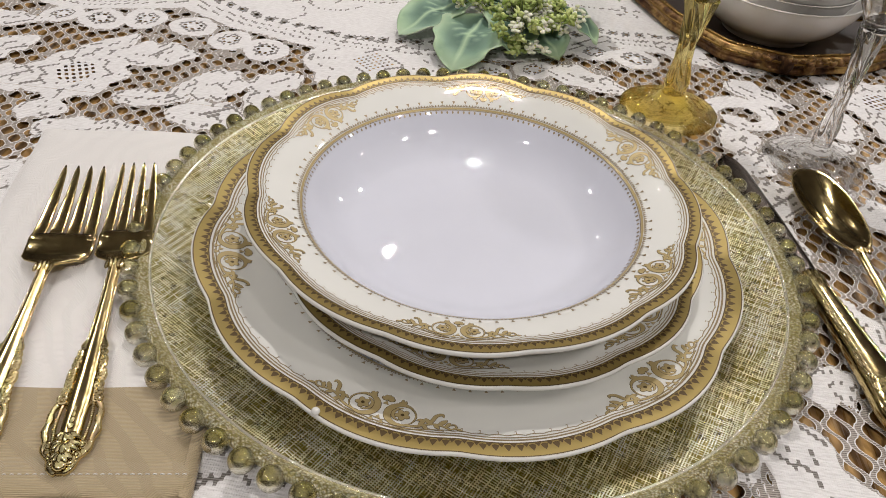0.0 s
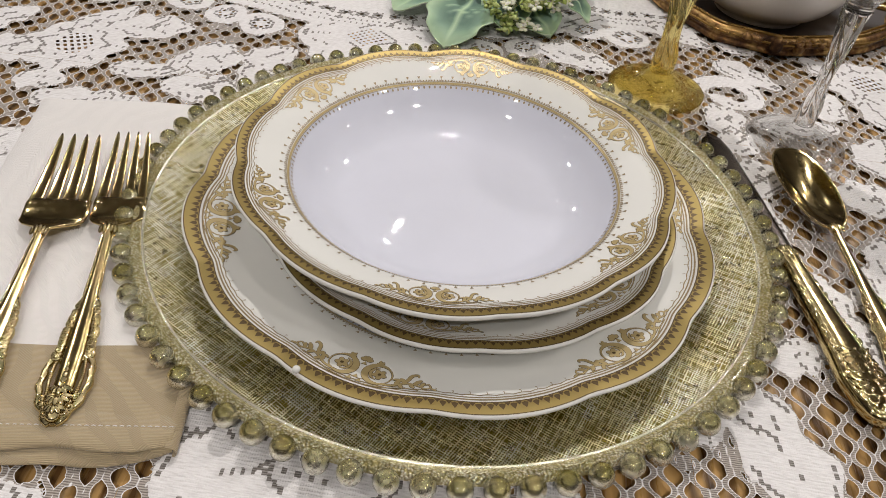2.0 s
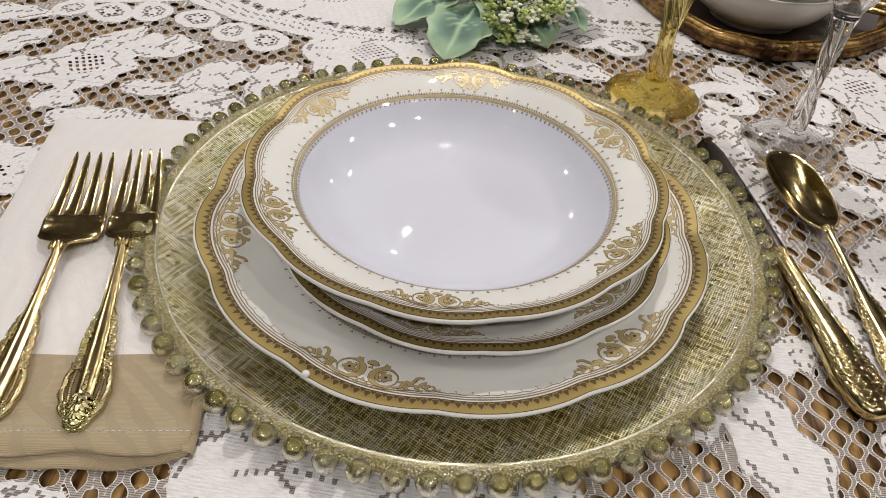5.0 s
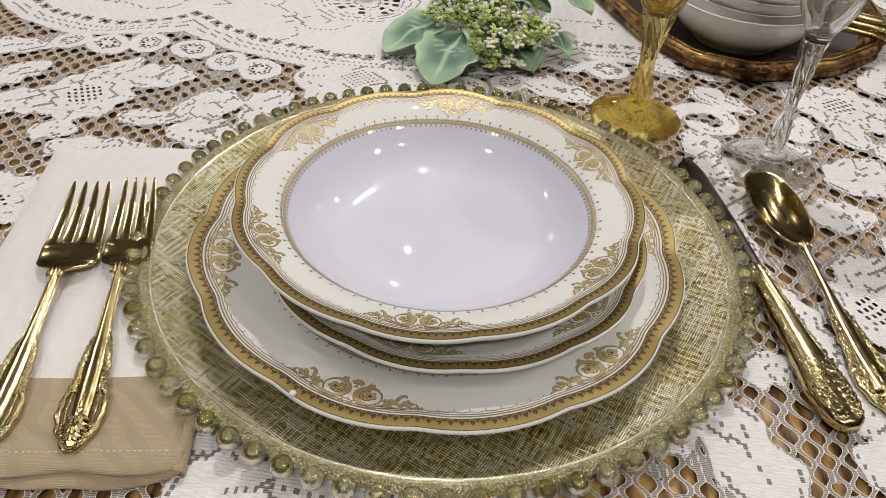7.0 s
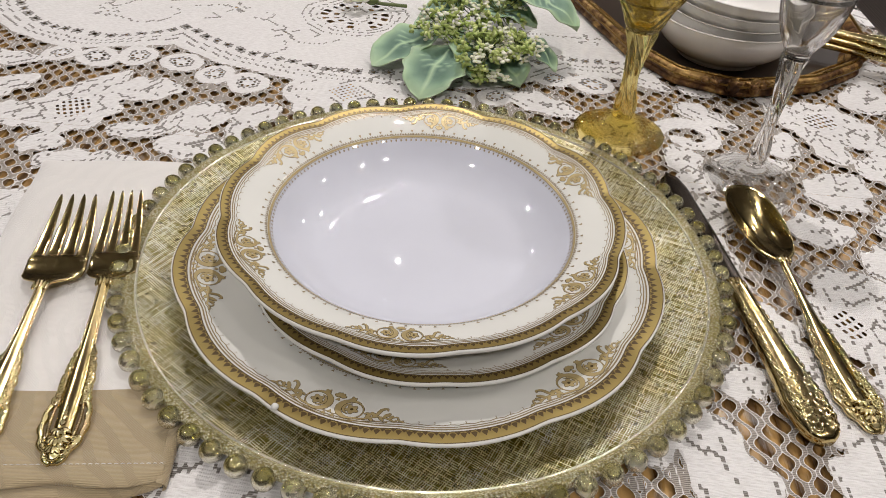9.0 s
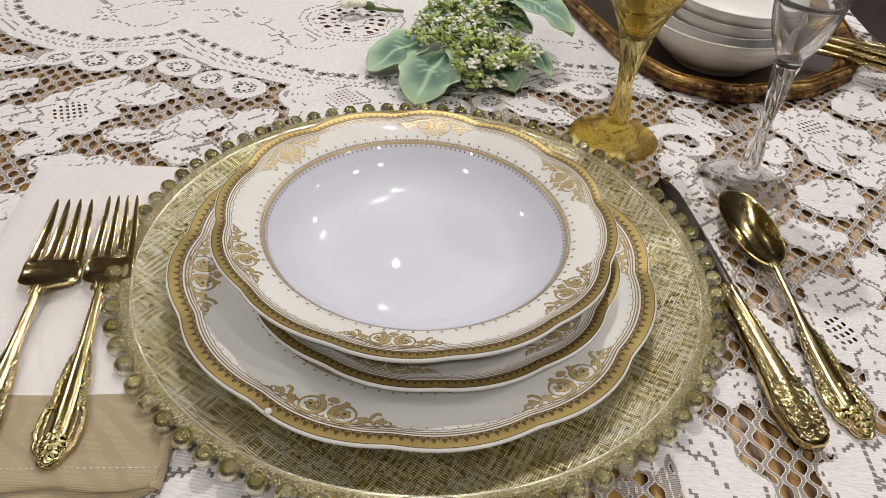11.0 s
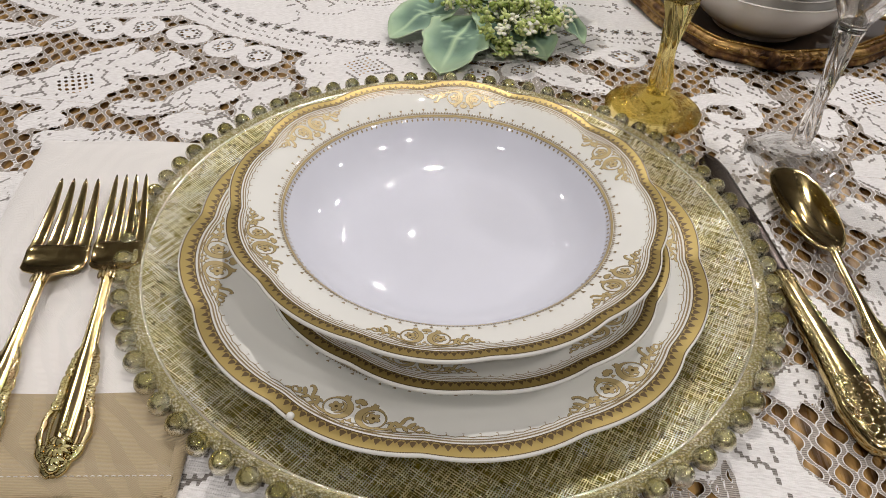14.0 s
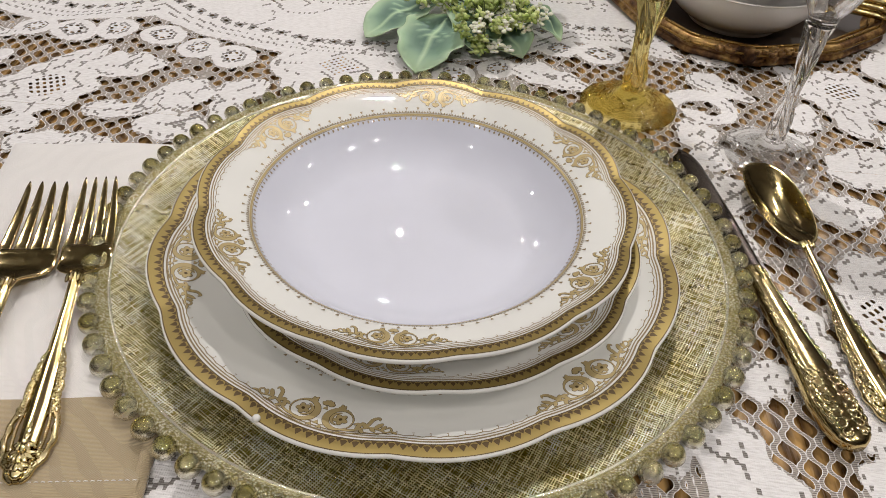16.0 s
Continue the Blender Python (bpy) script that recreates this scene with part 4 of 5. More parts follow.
            hub = np.array([(0.0063 + 0.0006 * math.cos(a), 0.0006 * math.sin(a)) for a in np.linspace(0, 2 * math.pi, 9)[:-1]]) * size * [flip, 1]
            p.shape(d, hub if flip > 0 else hub[::-1], motif_u, th0, up + 0.00014)
        for a in (-2.7, -2.1, -1.57, -1.04, -0.44):
            p.outlined(g, d, np.array(petal_outline((0, -0.0044), 0.0002, 0.0024, a, 0.0007)) * size, motif_u, th0, up)
        for x, y in ((0, -0.0032), (0, 0.0034), (-0.0015, 0.0048), (0.0015, 0.0048)):
            p.outlined(g, d, np.array([(x - 0.0009, y + 0.0006), (x, y - 0.0009), (x + 0.0009, y + 0.0006)]) * size, motif_u, th0, up)
        scroll = part("scroll_motif", g.mesh("scroll_motif"), GOLD_MOTIF, t, "gold scroll and blossom print")
        part("scroll_outline", d.mesh("scroll_outline"), BROWN_DECAL, scroll, "thin dark brown outline")
    # Verge: gold cord between thin lines, with small points outwards and beads inwards.
    h = Heap()
    p.band(h, verge - 0.4 * mm, verge + 0.5 * mm, 0.00014, 1)
    cord = part("verge_cord", h.mesh("verge_cord"), GOLD_MOTIF, t)
    h = Heap()
    p.band(h, verge - 0.75 * mm, verge - 0.55 * mm, 0.0002, 1)
    p.band(h, verge + 0.75 * mm, verge + 0.95 * mm, 0.0002, 1)
    count = int(2 * math.pi * R * verge / 0.0030)
    for k in range(count):
        a = 2 * math.pi * k / count
        if k % 2:
            p.shape(h, [(-0.0008, 0.0010), (0.0008, 0.0010), (0, -0.0008)], verge + 2.9 * mm, a, 0.0002)
            p.ribbon(h, [(0, -0.0007), (0, -0.0015)], 0.0003, verge + 2.7 * mm, a, 0.0002)
        for da in (-0.25, 0.25):
            p.shape(h, [(-0.0005, 0), (0, 0.0010), (0.0005, 0)], verge + 1.0 * mm, a + da * 2 * math.pi / count, 0.0002)
        b = a + 0.5 * math.pi / count
        p.shape(h, [(0.00055 * math.cos(q), 0.00055 * math.sin(q)) for q in np.linspace(0, 2 * math.pi, 7)[:-1]], verge - 1.5 * mm, b, 0.0002)
    part("verge_picot", h.mesh("verge_picot"), LINE_DECAL, cord, "tiny brown points and dots")
    return t, p


dinner, dinner_shape = china_plate(
    "dinner_plate", "ivory scalloped dinner plate with gold scroll border on the charger", "plate", 0.1225,
    [(0, 0.0118), (0.35, 0.0117), (0.60, 0.0124), (0.66, 0.0145), (0.72, 0.0175), (0.85, 0.0222), (0.95, 0.0255), (1.01, 0.0268)],
    0.685, 16, pose(-0.0012, -0.0175, 0), 0.0034, 0.0076, 0.874, 1.22)
china_plate(
    "salad_plate", "ivory scalloped salad plate with gold border under the soup plate", "plate", 0.0960,
    [(0, 0.0172), (0.35, 0.0170), (0.58, 0.0178), (0.64, 0.0205), (0.70, 0.0245), (0.85, 0.0308), (0.95, 0.0342), (1.01, 0.0352)],
    0.66, 22, pose(0.0055, -0.0200, 0), 0.0032, 0.0130, 0.845, 0.95)
china_plate(
    "soup_plate", "white scalloped rim soup plate with gold scroll border, empty", "plate", 0.1005,
    [(0, 0.0232), (0.20, 0.0232), (0.38, 0.0232), (0.50, 0.0235), (0.56, 0.0248), (0.64, 0.0292), (0.70, 0.0345), (0.745, 0.0400), (0.775, 0.0428), (0.82, 0.0448), (0.90, 0.0475), (1.01, 0.0502)],
    0.765, 29.5, pose(-0.0024, -0.0130, 0), 0.0034, 0.0190, 0.873, 0.92)


def rim_blob():
    p = dinner_shape.at(0.995, radians(-113.5), 0.0012) + np.array([-0.0012, -0.0175, 0])
    h = Heap()
    h.ball(p, (0.0016, 0.0016, 0.0014), 14, 10)
    b = part("glaze_drop", h.mesh("glaze_drop"), IVORY)
    tagged(b, "small white glaze drop on the dinner plate rim", "drop")


rim_blob()

# ---- charger ----


def charger_plate():
    t = thing("charger_plate", "round gold glass charger with a beaded rim on the lace", "charger", pose(0, 0, 0))
    part("base", revolve("base", [(0.001, 0.0015), (0.112, 0.0012), (0.116, 0.0010), (0.120, 0.0022), (0.146, 0.0072), (0.1575, 0.0088)], 160), GRAIN_FOIL, t)
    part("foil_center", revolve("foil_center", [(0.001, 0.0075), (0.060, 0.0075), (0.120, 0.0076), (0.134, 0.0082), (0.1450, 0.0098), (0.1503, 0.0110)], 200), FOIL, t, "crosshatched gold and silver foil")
    part("inner_ring", revolve("inner_ring", [(0.1503, 0.0110), (0.1507, 0.0117), (0.1513, 0.0119), (0.1518, 0.0115), (0.1521, 0.0108)], 200), RING, t, "bright raised ring")
    rr = [(0.1521, 0.0108), (0.1530, 0.0114), (0.1542, 0.0124), (0.1556, 0.0126), (0.1572, 0.0112), (0.1575, 0.0088)]
    part("granular_rim", revolve("granular_rim", rr, 240), GRAIN_FOIL, t, "granular translucent gold rim")
    ball, heart = Heap(), Heap()
    ball.ball((0, 0, 0), 0.0050, 24, 16)
    heart.ball((0, 0, 0), (0.0046, 0.0046, 0.0046), 20, 14)
    shell, inner = smooth_mesh(outward(ball.mesh("bead"))), smooth_mesh(outward(heart.mesh("bead_core")))
    for k in range(76):
        a = 2 * math.pi * k / 76 + 0.012
        b = part("bead", shell, BEAD_GLASS, t)
        b.location = (0.1600 * math.cos(a), 0.1600 * math.sin(a), 0.0106)
        b.rotation_euler = (0.2 * math.sin(k * 2.1), 0.2 * math.cos(k * 1.7), a)
        part("bead_core", inner, BEAD, b, "gold and silver lustred core")
    return t


charger_plate()

# ---- napkin and flatware ----


def lie(end, tip, z=0.0):
    """A pose whose +y runs from end to tip on the table."""
    d = Vector((tip[0] - end[0], tip[1] - end[1]))
    return pose(end[0], end[1], z, 0, 0, math.degrees(math.atan2(-d.x, d.y)))


def napkin():
    t = thing("napkin", "folded white damask napkin with a tan hem beneath the forks", "napkin", pose(0, 0, 0))
    # Corners: far left, far right, near right, near left.
    fl, fr, nr, nl = np.array([-0.246, 0.058]), np.array([-0.125, 0.074]), np.array([-0.0905, -0.1560]), np.array([-0.205, -0.1715])

    def sheet(v0, v1, z, mat, name, inset=0.0, nv=60):
        us, vs = np.linspace(0, 1, 40), np.linspace(v0, v1, nv)
        U, V = np.meshgrid(us, vs, indexing="ij")
        L, R = nl + (fl - nl) * V[..., None], nr + (fr - nr) * V[..., None]
        P = L + (R - L) * U[..., None]
        edge = np.minimum(np.minimum(U, 1 - U) * 0.11, 1) / 0.006
        near = np.minimum(V, 1 - V) * 0.22 / 0.006
        puff = 1 - np.exp(-1.2 * np.minimum(edge, near))
        Z = z - 0.0035 * (1 - puff) + 0.0006 * np.sin(P[..., 0] * 70 + P[..., 1] * 30) + 0.0004 * np.sin(P[..., 1] * 120)
        return part(name, grid_mesh(name, np.concatenate([P, Z[..., None]], -1)), mat, t)

    sheet(0.2025, 1.0, 0.0068, NAPKIN_WHITE, "upper_fold")
    sheet(0.0, 0.203, 0.0070, NAPKIN_TAN, "tan_hem")
    # The near edge: the upper layer rolls over a crease onto the lower ones.
    prof = [(-0.016, 0.0069), (-0.010, 0.0079), (-0.004, 0.0081), (-0.0008, 0.0076), (0.0008, 0.0064), (0.0002, 0.0053), (-0.0040, 0.0049), (-0.0055, 0.0045), (-0.0030, 0.0043), (0.0008, 0.0043), (0.0034, 0.0036), (0.0042, 0.0024), (0.0030, 0.0014), (0.0000, 0.0012), (-0.003, 0.0010)]
    xs = np.linspace(0, 1, 70)
    line = nl + (nr - nl) * xs[:, None]
    d = (nr - nl) / np.linalg.norm(nr - nl)
    nrm = np.array([d[1], -d[0]])
    shut = np.clip((1 - xs) / 0.10, 0, 1) ** 0.5
    rings = []
    for k, (o, z) in enumerate(curve_through(prof, 44)):
        wob = 0.0010 * np.sin(xs * 9 + z * 900) + 0.0005 * np.sin(xs * 21 + k * 0.3)
        w = (o + wob * (o > -0.012)) * (0.35 + 0.65 * shut) - 0.0045 * (1 - shut)
        zz = z + 0.0004 * np.sin(xs * 13 + k * 0.2) * (0.0015 < z < 0.0065)
        rings.append(np.concatenate([line + nrm * w[:, None], np.broadcast_to(zz, (70,))[:, None]], 1))
    part("near_fold", grid_mesh("near_fold", np.array(rings)), NAPKIN_TAN, t)
    side = []
    vs = np.linspace(0.0, 1, 60)
    line = nr + (fr - nr) * vs[:, None]
    for a in np.linspace(-0.5 * np.pi, 0.5 * np.pi, 11):
        bulge = (0.0038 + 0.0006 * np.sin(vs * 17)) * math.cos(a)
        z = 0.0038 + 0.0032 * math.sin(a) + 0.0003 * np.sin(vs * 11)
        side.append(np.concatenate([line + np.stack([bulge - 0.002, 0 * vs], -1), z[:, None]], 1))
    n_tan = 13
    side = np.array(side)
    part("side_fold", grid_mesh("side_fold", side[:, :n_tan]), NAPKIN_TAN, t)
    part("side_fold", grid_mesh("side_fold", side[:, n_tan - 1:]), NAPKIN_WHITE, t)
    # Hem stitching.
    h = Heap()
    a, b = nl + (fl - nl) * 0.036, nr + (fr - nr) * 0.036
    for k in range(46):
        s = (k + 0.2) / 46
        q0, q1 = a + (b - a) * s, a + (b - a) * (s + 0.013)
        h.tube([(q0[0], q0[1], 0.0079), ((q0[0] + q1[0]) / 2, (q0[1] + q1[1]) / 2, 0.0083), (q1[0], q1[1], 0.0079)], 0.00020, 5)
    part("hem_stitch", h.mesh("hem_stitch"), NAPKIN_WHITE, t)


napkin()


def loft(rows, sides=20, flat=1.0):
    """Cross-sections along y: rows of (y, half width, centre z, half thickness)."""
    a = np.linspace(0, 2 * np.pi, sides, endpoint=False)
    k = np.array(rows, float)
    ca, sa = np.cos(a), np.sin(a)
    ex = np.sign(ca) * np.abs(ca) ** flat
    ez = np.sign(sa) * np.abs(sa) ** flat
    pts = np.stack([k[:, 1:2] * ex, k[:, 0:1] + 0 * ex, k[:, 2:3] + k[:, 3:4] * ez], -1)
    n, m = pts.shape[:2]
    f = [(i * m + j, i * m + (j + 1) % m, (i + 1) * m + (j + 1) % m, (i + 1) * m + j) for i in range(n - 1) for j in range(m)]
    return pts.reshape(-1, 3), f + [tuple(range(m))[::-1], tuple((n - 1) * m + np.arange(m))]


def curl(heap, x, y, z, r, turns, side, start=0.0, rad=0.0006):
    """A raised scroll on a handle."""
    t = np.linspace(0, 1, 18)
    a = start + side * turns * 2 * math.pi * t
    rr = r * (1 - 0.75 * t)
    heap.tube(np.stack([x + rr * np.cos(a), y + rr * np.sin(a), z + 0 * t], -1), rad * (1.1 - 0.5 * t), 6)


def ornate_handle(t, length, wide, z0, thick, pierced, rise, slim=0.23):
    """A cast handle: a fluted stem, scrolled shoulders, a leafy end; its end lies at y = 0. rise: height of the neck."""
    W = wide / 2
    w = lambda y: np.interp(y / length, [0, 0.03, 0.07, 0.13, 0.20, 0.27, 0.33, 0.42, 0.52, 0.58, 0.8, 1.0], [0.15 * W, 0.42 * W, 0.66 * W, 0.92 * W, W, 0.90 * W, 0.70 * W, 0.66 * W, 0.50 * W, 0.36 * W, 0.27 * W, 0.24 * W])
    zc = lambda y: z0 + rise * np.clip((y / length - 0.25) / 0.75, 0, 1) ** 1.6
    ys = np.linspace(0.05 * length, length, 60)
    core = W * np.interp(ys / length, [0.05, 0.10, 0.16, 0.32, 0.52, 0.58, 0.8, 1.0], [0.20, 0.36, 0.40, 0.43, 0.38, 0.33, slim + 0.02, slim])
    h = Heap()
    h.put(*loft(np.stack([ys, core, zc(ys), np.full(60, thick / 2)], -1), 24))
    # Thin flanges carry the relief; between them the handle is pierced beside the spine.
    for s0, s1 in ((0.004, 0.135), (0.285, 0.60)) if pierced else ((0.004, 0.60),):
        yf = np.linspace(s0, s1, 30) * length
        h.put(*loft(np.stack([yf, np.maximum(w(yf) - 0.0006, 0.0006), zc(yf) - thick * 0.06, np.full(30, thick * 0.24)], -1), 20, 0.7))
    handle = part("handle", h.mesh("handle"), GOLD, t)
    r = Heap()
    yo = np.linspace(0.004, 0.60, 50) * length
    for side in (1, -1):
        p = np.stack([side * (w(yo) - 0.0007), yo, zc(yo)], -1)
        p[:, 0] += side * 0.0004 * np.sin(yo / length * 80)
        r.tube(p, 0.0010 + 0.0005 * np.abs(np.sin(yo / length * 48)), 7)
        q = np.stack([side * core * 0.97, ys, zc(ys) + thick * 0.10], -1)
        r.tube(q[30:], 0.00045, 6)
        for k, y in enumerate([0.035, 0.07, 0.105] + list(np.arange(0.30 if pierced else 0.14, 0.57, 0.030))):
            yy = y * length
            ww = float(w(yy))
            cc = min(float(np.interp(yy, ys, core)), ww * 0.6)
            zz = float(zc(yy)) + thick * 0.24
            mid, half = (ww + cc) / 2, max((ww - cc) / 2, 0.0009)
            curl(r, side * mid, yy, zz, half * 0.95, 1.3, side if k % 2 else -side, y * 40, 0.00070)
            r.ball((side * mid, yy, zz + 0.0002), (half * 0.42, half * 0.5, 0.0009), 8, 6)
            r.ball((side * ww * 0.95, yy + 0.015 * length, zz - 0.0006), (0.0011, 0.0015, 0.0010), 8, 6)
            r.ball((side * (cc + 0.0006), yy + 0.012 * length, zz), (0.0007, 0.0012, 0.0007), 7, 5)
        if pierced:
            yl = np.linspace(0.12, 0.30, 22) * length
            arc = np.stack([side * W * (0.52 + 0.08 * np.sin((yl / length - 0.12) / 0.18 * np.pi)), yl, zc(yl) + thick * 0.12], -1)
            for k, q in enumerate(arc):
                r.ball(q, (0.0008, 0.0008, 0.0008), 6, 5)
            arc[:, 0] += side * W * 0.26
            r.tube(arc[2:20], 0.0007, 6)
    # Leafy cluster and knob at the end: pointed leaves fanned over one another.
    for y0, n, ln, spread in ((0.150, 5, 0.0048, 0.62), (0.112, 7, 0.0056, 0.50), (0.072, 5, 0.0050, 0.50)):
        for k in range(n):
            a = (k - (n - 1) / 2) * spread
            sx, sy = math.sin(a), -math.cos(a)
            f = np.linspace(0, 1, 8)
            leaf = np.stack([ln * f * sx, y0 * length + ln * f * sy, z0 + thick * (0.50 - 0.10 * abs(a)) + 0.0012 * np.sin(f * 2.6) - 0.0010 * f], -1)
            r.tube(leaf, 0.0013 * np.sin((0.12 + 0.86 * f) * np.pi) ** 0.8 + 0.0001, 7)
    r.ball((0, 0.030 * length, z0 + thick * 0.34), (0.0026, 0.0024, 0.0017), 10, 8)
    for side in (1, -1):
        curl(r, side * 0.0026, 0.048 * length, z0 + thick * 0.36, 0.0018, 1.3, -side, 1.0, 0.0007)
    for k in range(4):
        r.ball((0, (0.185 + 0.024 * k) * length, z0 + thick * 0.5), (0.0013 - 0.0002 * k, 0.0017, 0.0007), 8, 6)
    # Leafy collar at the neck.
    for k in range(5):
        r.ball((0.0016 * (k - 2), 0.985 * length - 0.0008 * abs(k - 2), float(zc(0.985 * length)) + thick * 0.40), (0.0009, 0.0030, 0.0009), 8, 6)
    part("handle_relief", r.mesh("handle_relief"), GOLD_RELIEF, handle, "cast scroll and leaf relief")


def table_fork(label, end, tip, z, neck, head_w, tine_start):
    """neck and tine_start are lengths from the handle's end."""
    m = lie(end, tip, z)
    L = math.hypot(tip[0] - end[0], tip[1] - end[1])
    t = thing("fork", label, "fork", m, "gold flatware")
    rise = 0.005
    ornate_handle(t, neck, 0.0195, 0.0022, 0.0042, True, rise)
    zn = 0.0022 + rise
    W = head_w / 2
    rows = []
    ys = np.linspace(neck - 0.004, tine_start + 0.003, 26)
    span = tine_start - neck
    for y in ys:
        s = (y - neck) / span
        hw = np.interp(s, [-0.3, 0.0, 0.12, 0.28, 0.45, 0.7, 1.2], [0.0028, 0.0031, 0.0055, 0.80 * W, 0.98 * W, W, 0.985 * W])
        zc = zn - 0.0035 * np.sin(np.clip(s, 0, 1) * np.pi * 0.8)
        rows.append((y, hw, zc, 0.0011))
    h = Heap()
    h.put(*loft(rows, 24, 0.6))
    part("head", h.mesh("head"), GOLD, t)
    pitch = 2 * W / 4
    for k in range(4):
        x0 = -W + pitch * (k + 0.5)
        rows = []
        ys = np.linspace(tine_start - 0.001, L, 22)
        for y in ys:
            s = (y - tine_start) / (L - tine_start)
            rows.append((y, np.interp(s, [0, 0.5, 0.93, 1], [pitch * 0.42, pitch * 0.33, pitch * 0.16, 0.0003]), rows_z(s, zn, z), np.interp(s, [0, 1], [0.0008, 0.0005])))
        v, f = loft(rows, 12, 0.4)
        v[:, 0] += x0 * (1 - 0.20 * np.clip((v[:, 1] - tine_start) / (L - tine_start), 0, 1))
        hh = Heap()
        hh.put(v, f)
        part("tine", hh.mesh("tine"), GOLD, t)
    return t


def rows_z(s, zn, z):
    """The tines dip and then sweep up."""
    return zn - 0.0021 + 0.0100 * max(s, 0) ** 1.5


NAP_Z = 0.0072
table_fork("gold dinner fork with an ornate pierced handle on the napkin", (-0.1690, -0.1600), (-0.1930, 0.0025), NAP_Z, 0.1010, 0.0300, 0.1205)
table_fork("gold salad fork with an ornate pierced handle beside the charger", (-0.1342, -0.1549), (-0.1690, 0.0100), NAP_Z, 0.1040, 0.0245, 0.1240)


def table_knife():
    end, tip = (0.1878, -0.1020), (0.1475, 0.1100)
    m = lie(end, tip, 0.001)
    L = math.hypot(tip[0] - end[0], tip[1] - end[1])
    t = thing("table_knife", "gold handled dinner knife with a dark shining blade on the lace", "knife", m, "gold flatware")
    HL = 0.105
    ys = np.linspace(0, HL, 50)
    s = ys / HL
    hw = np.interp(s, [0, 0.03, 0.10, 0.22, 0.36, 0.5, 0.8, 0.95, 1.0], [0.0035, 0.0075, 0.0098, 0.0108, 0.0088, 0.0074, 0.0058, 0.0056, 0.0052])
    th = np.interp(s, [0, 0.05, 0.3, 1.0], [0.0030, 0.0050, 0.0052, 0.0040])
    h = Heap()
    h.put(*loft(np.stack([ys, hw, 0.0054 + 0 * ys, th], -1), 24, 0.75))
    handle = part("handle", h.mesh("handle"), GOLD, t)
    r = Heap()
    for side in (1, -1):
        p = np.stack([side * hw * 0.62, ys, 0.0054 + th * 0.80], -1)
        r.tube(p[4:48], 0.0006, 6)
        for k, y in enumerate(np.arange(0.05, 0.80, 0.040)):
            w = float(np.interp(y, s, hw))
            zt = 0.0054 + float(np.interp(y, s, th)) * 0.88
            if y < 0.34:
                curl(r, side * w * 0.45, y * HL, zt, w * 0.30, 1.4, side, k * 1.3, 0.0007)
                r.ball((side * w * 0.15, y * HL + 0.001, zt + 0.0004), (0.0008, 0.0011, 0.0007), 8, 6)
            curl(r, side * w * 0.62, y * HL + 0.002, zt - 0.0008, w * 0.27, 1.3, -side, k * 0.9, 0.0008)
            r.ball((side * w * 0.80, y * HL, zt - 0.0018), (0.0009, 0.0018, 0.0008), 8, 6)
        for k in range(7):
            r.ball((side * 0.0018 * (k % 3), HL - 0.002 - 0.0022 * (k // 2), 0.0092 - 0.0003 * (k % 3)), (0.0011, 0.0022, 0.0010), 8, 6)
    curl(r, 0, 0.010, 0.0095, 0.0034, 1.5, 1, 0, 0.0008)
    for k in range(6):
        a = k * math.pi / 3
        r.ball((0.0042 * math.cos(a), 0.022 + 0.0050 * math.sin(a), 0.0102), (0.0010, 0.0015, 0.0008), 8, 6)
    part("handle_relief", r.mesh("handle_relief"), GOLD_RELIEF, handle, "cast scroll and leaf relief")
    # Blade: a rounded strip with a thicker back.
    ys = np.linspace(HL - 0.004, L, 40)
    pts = []
    for y in ys:
        q = (y - HL) / (L - HL)
        w = float(np.interp(q, [-0.1, 0.1, 0.4, 0.85, 0.95, 1.0], [0.0048, 0.0070, 0.0088, 0.0090, 0.0070, 0.0012]))
        off = float(np.interp(q, [0, 0.85, 1.0], [0, 0, 0.004]))
        zc = float(np.interp(q, [0, 0.3, 1.0], [0.0052, 0.0034, 0.0020]))
        pts.append([(-w + off, y, zc - 0.0002), (0, y, zc + 0.0007), (w * 0.8, y, zc + 0.0010), (w, y, zc + 0.0004), (w, y, zc - 0.0006), (0, y, zc - 0.0008)])
    part("blade", grid_mesh("blade", np.array(pts), wrap_v=True), BLADE, t, "dark polished steel blade")


table_knife()


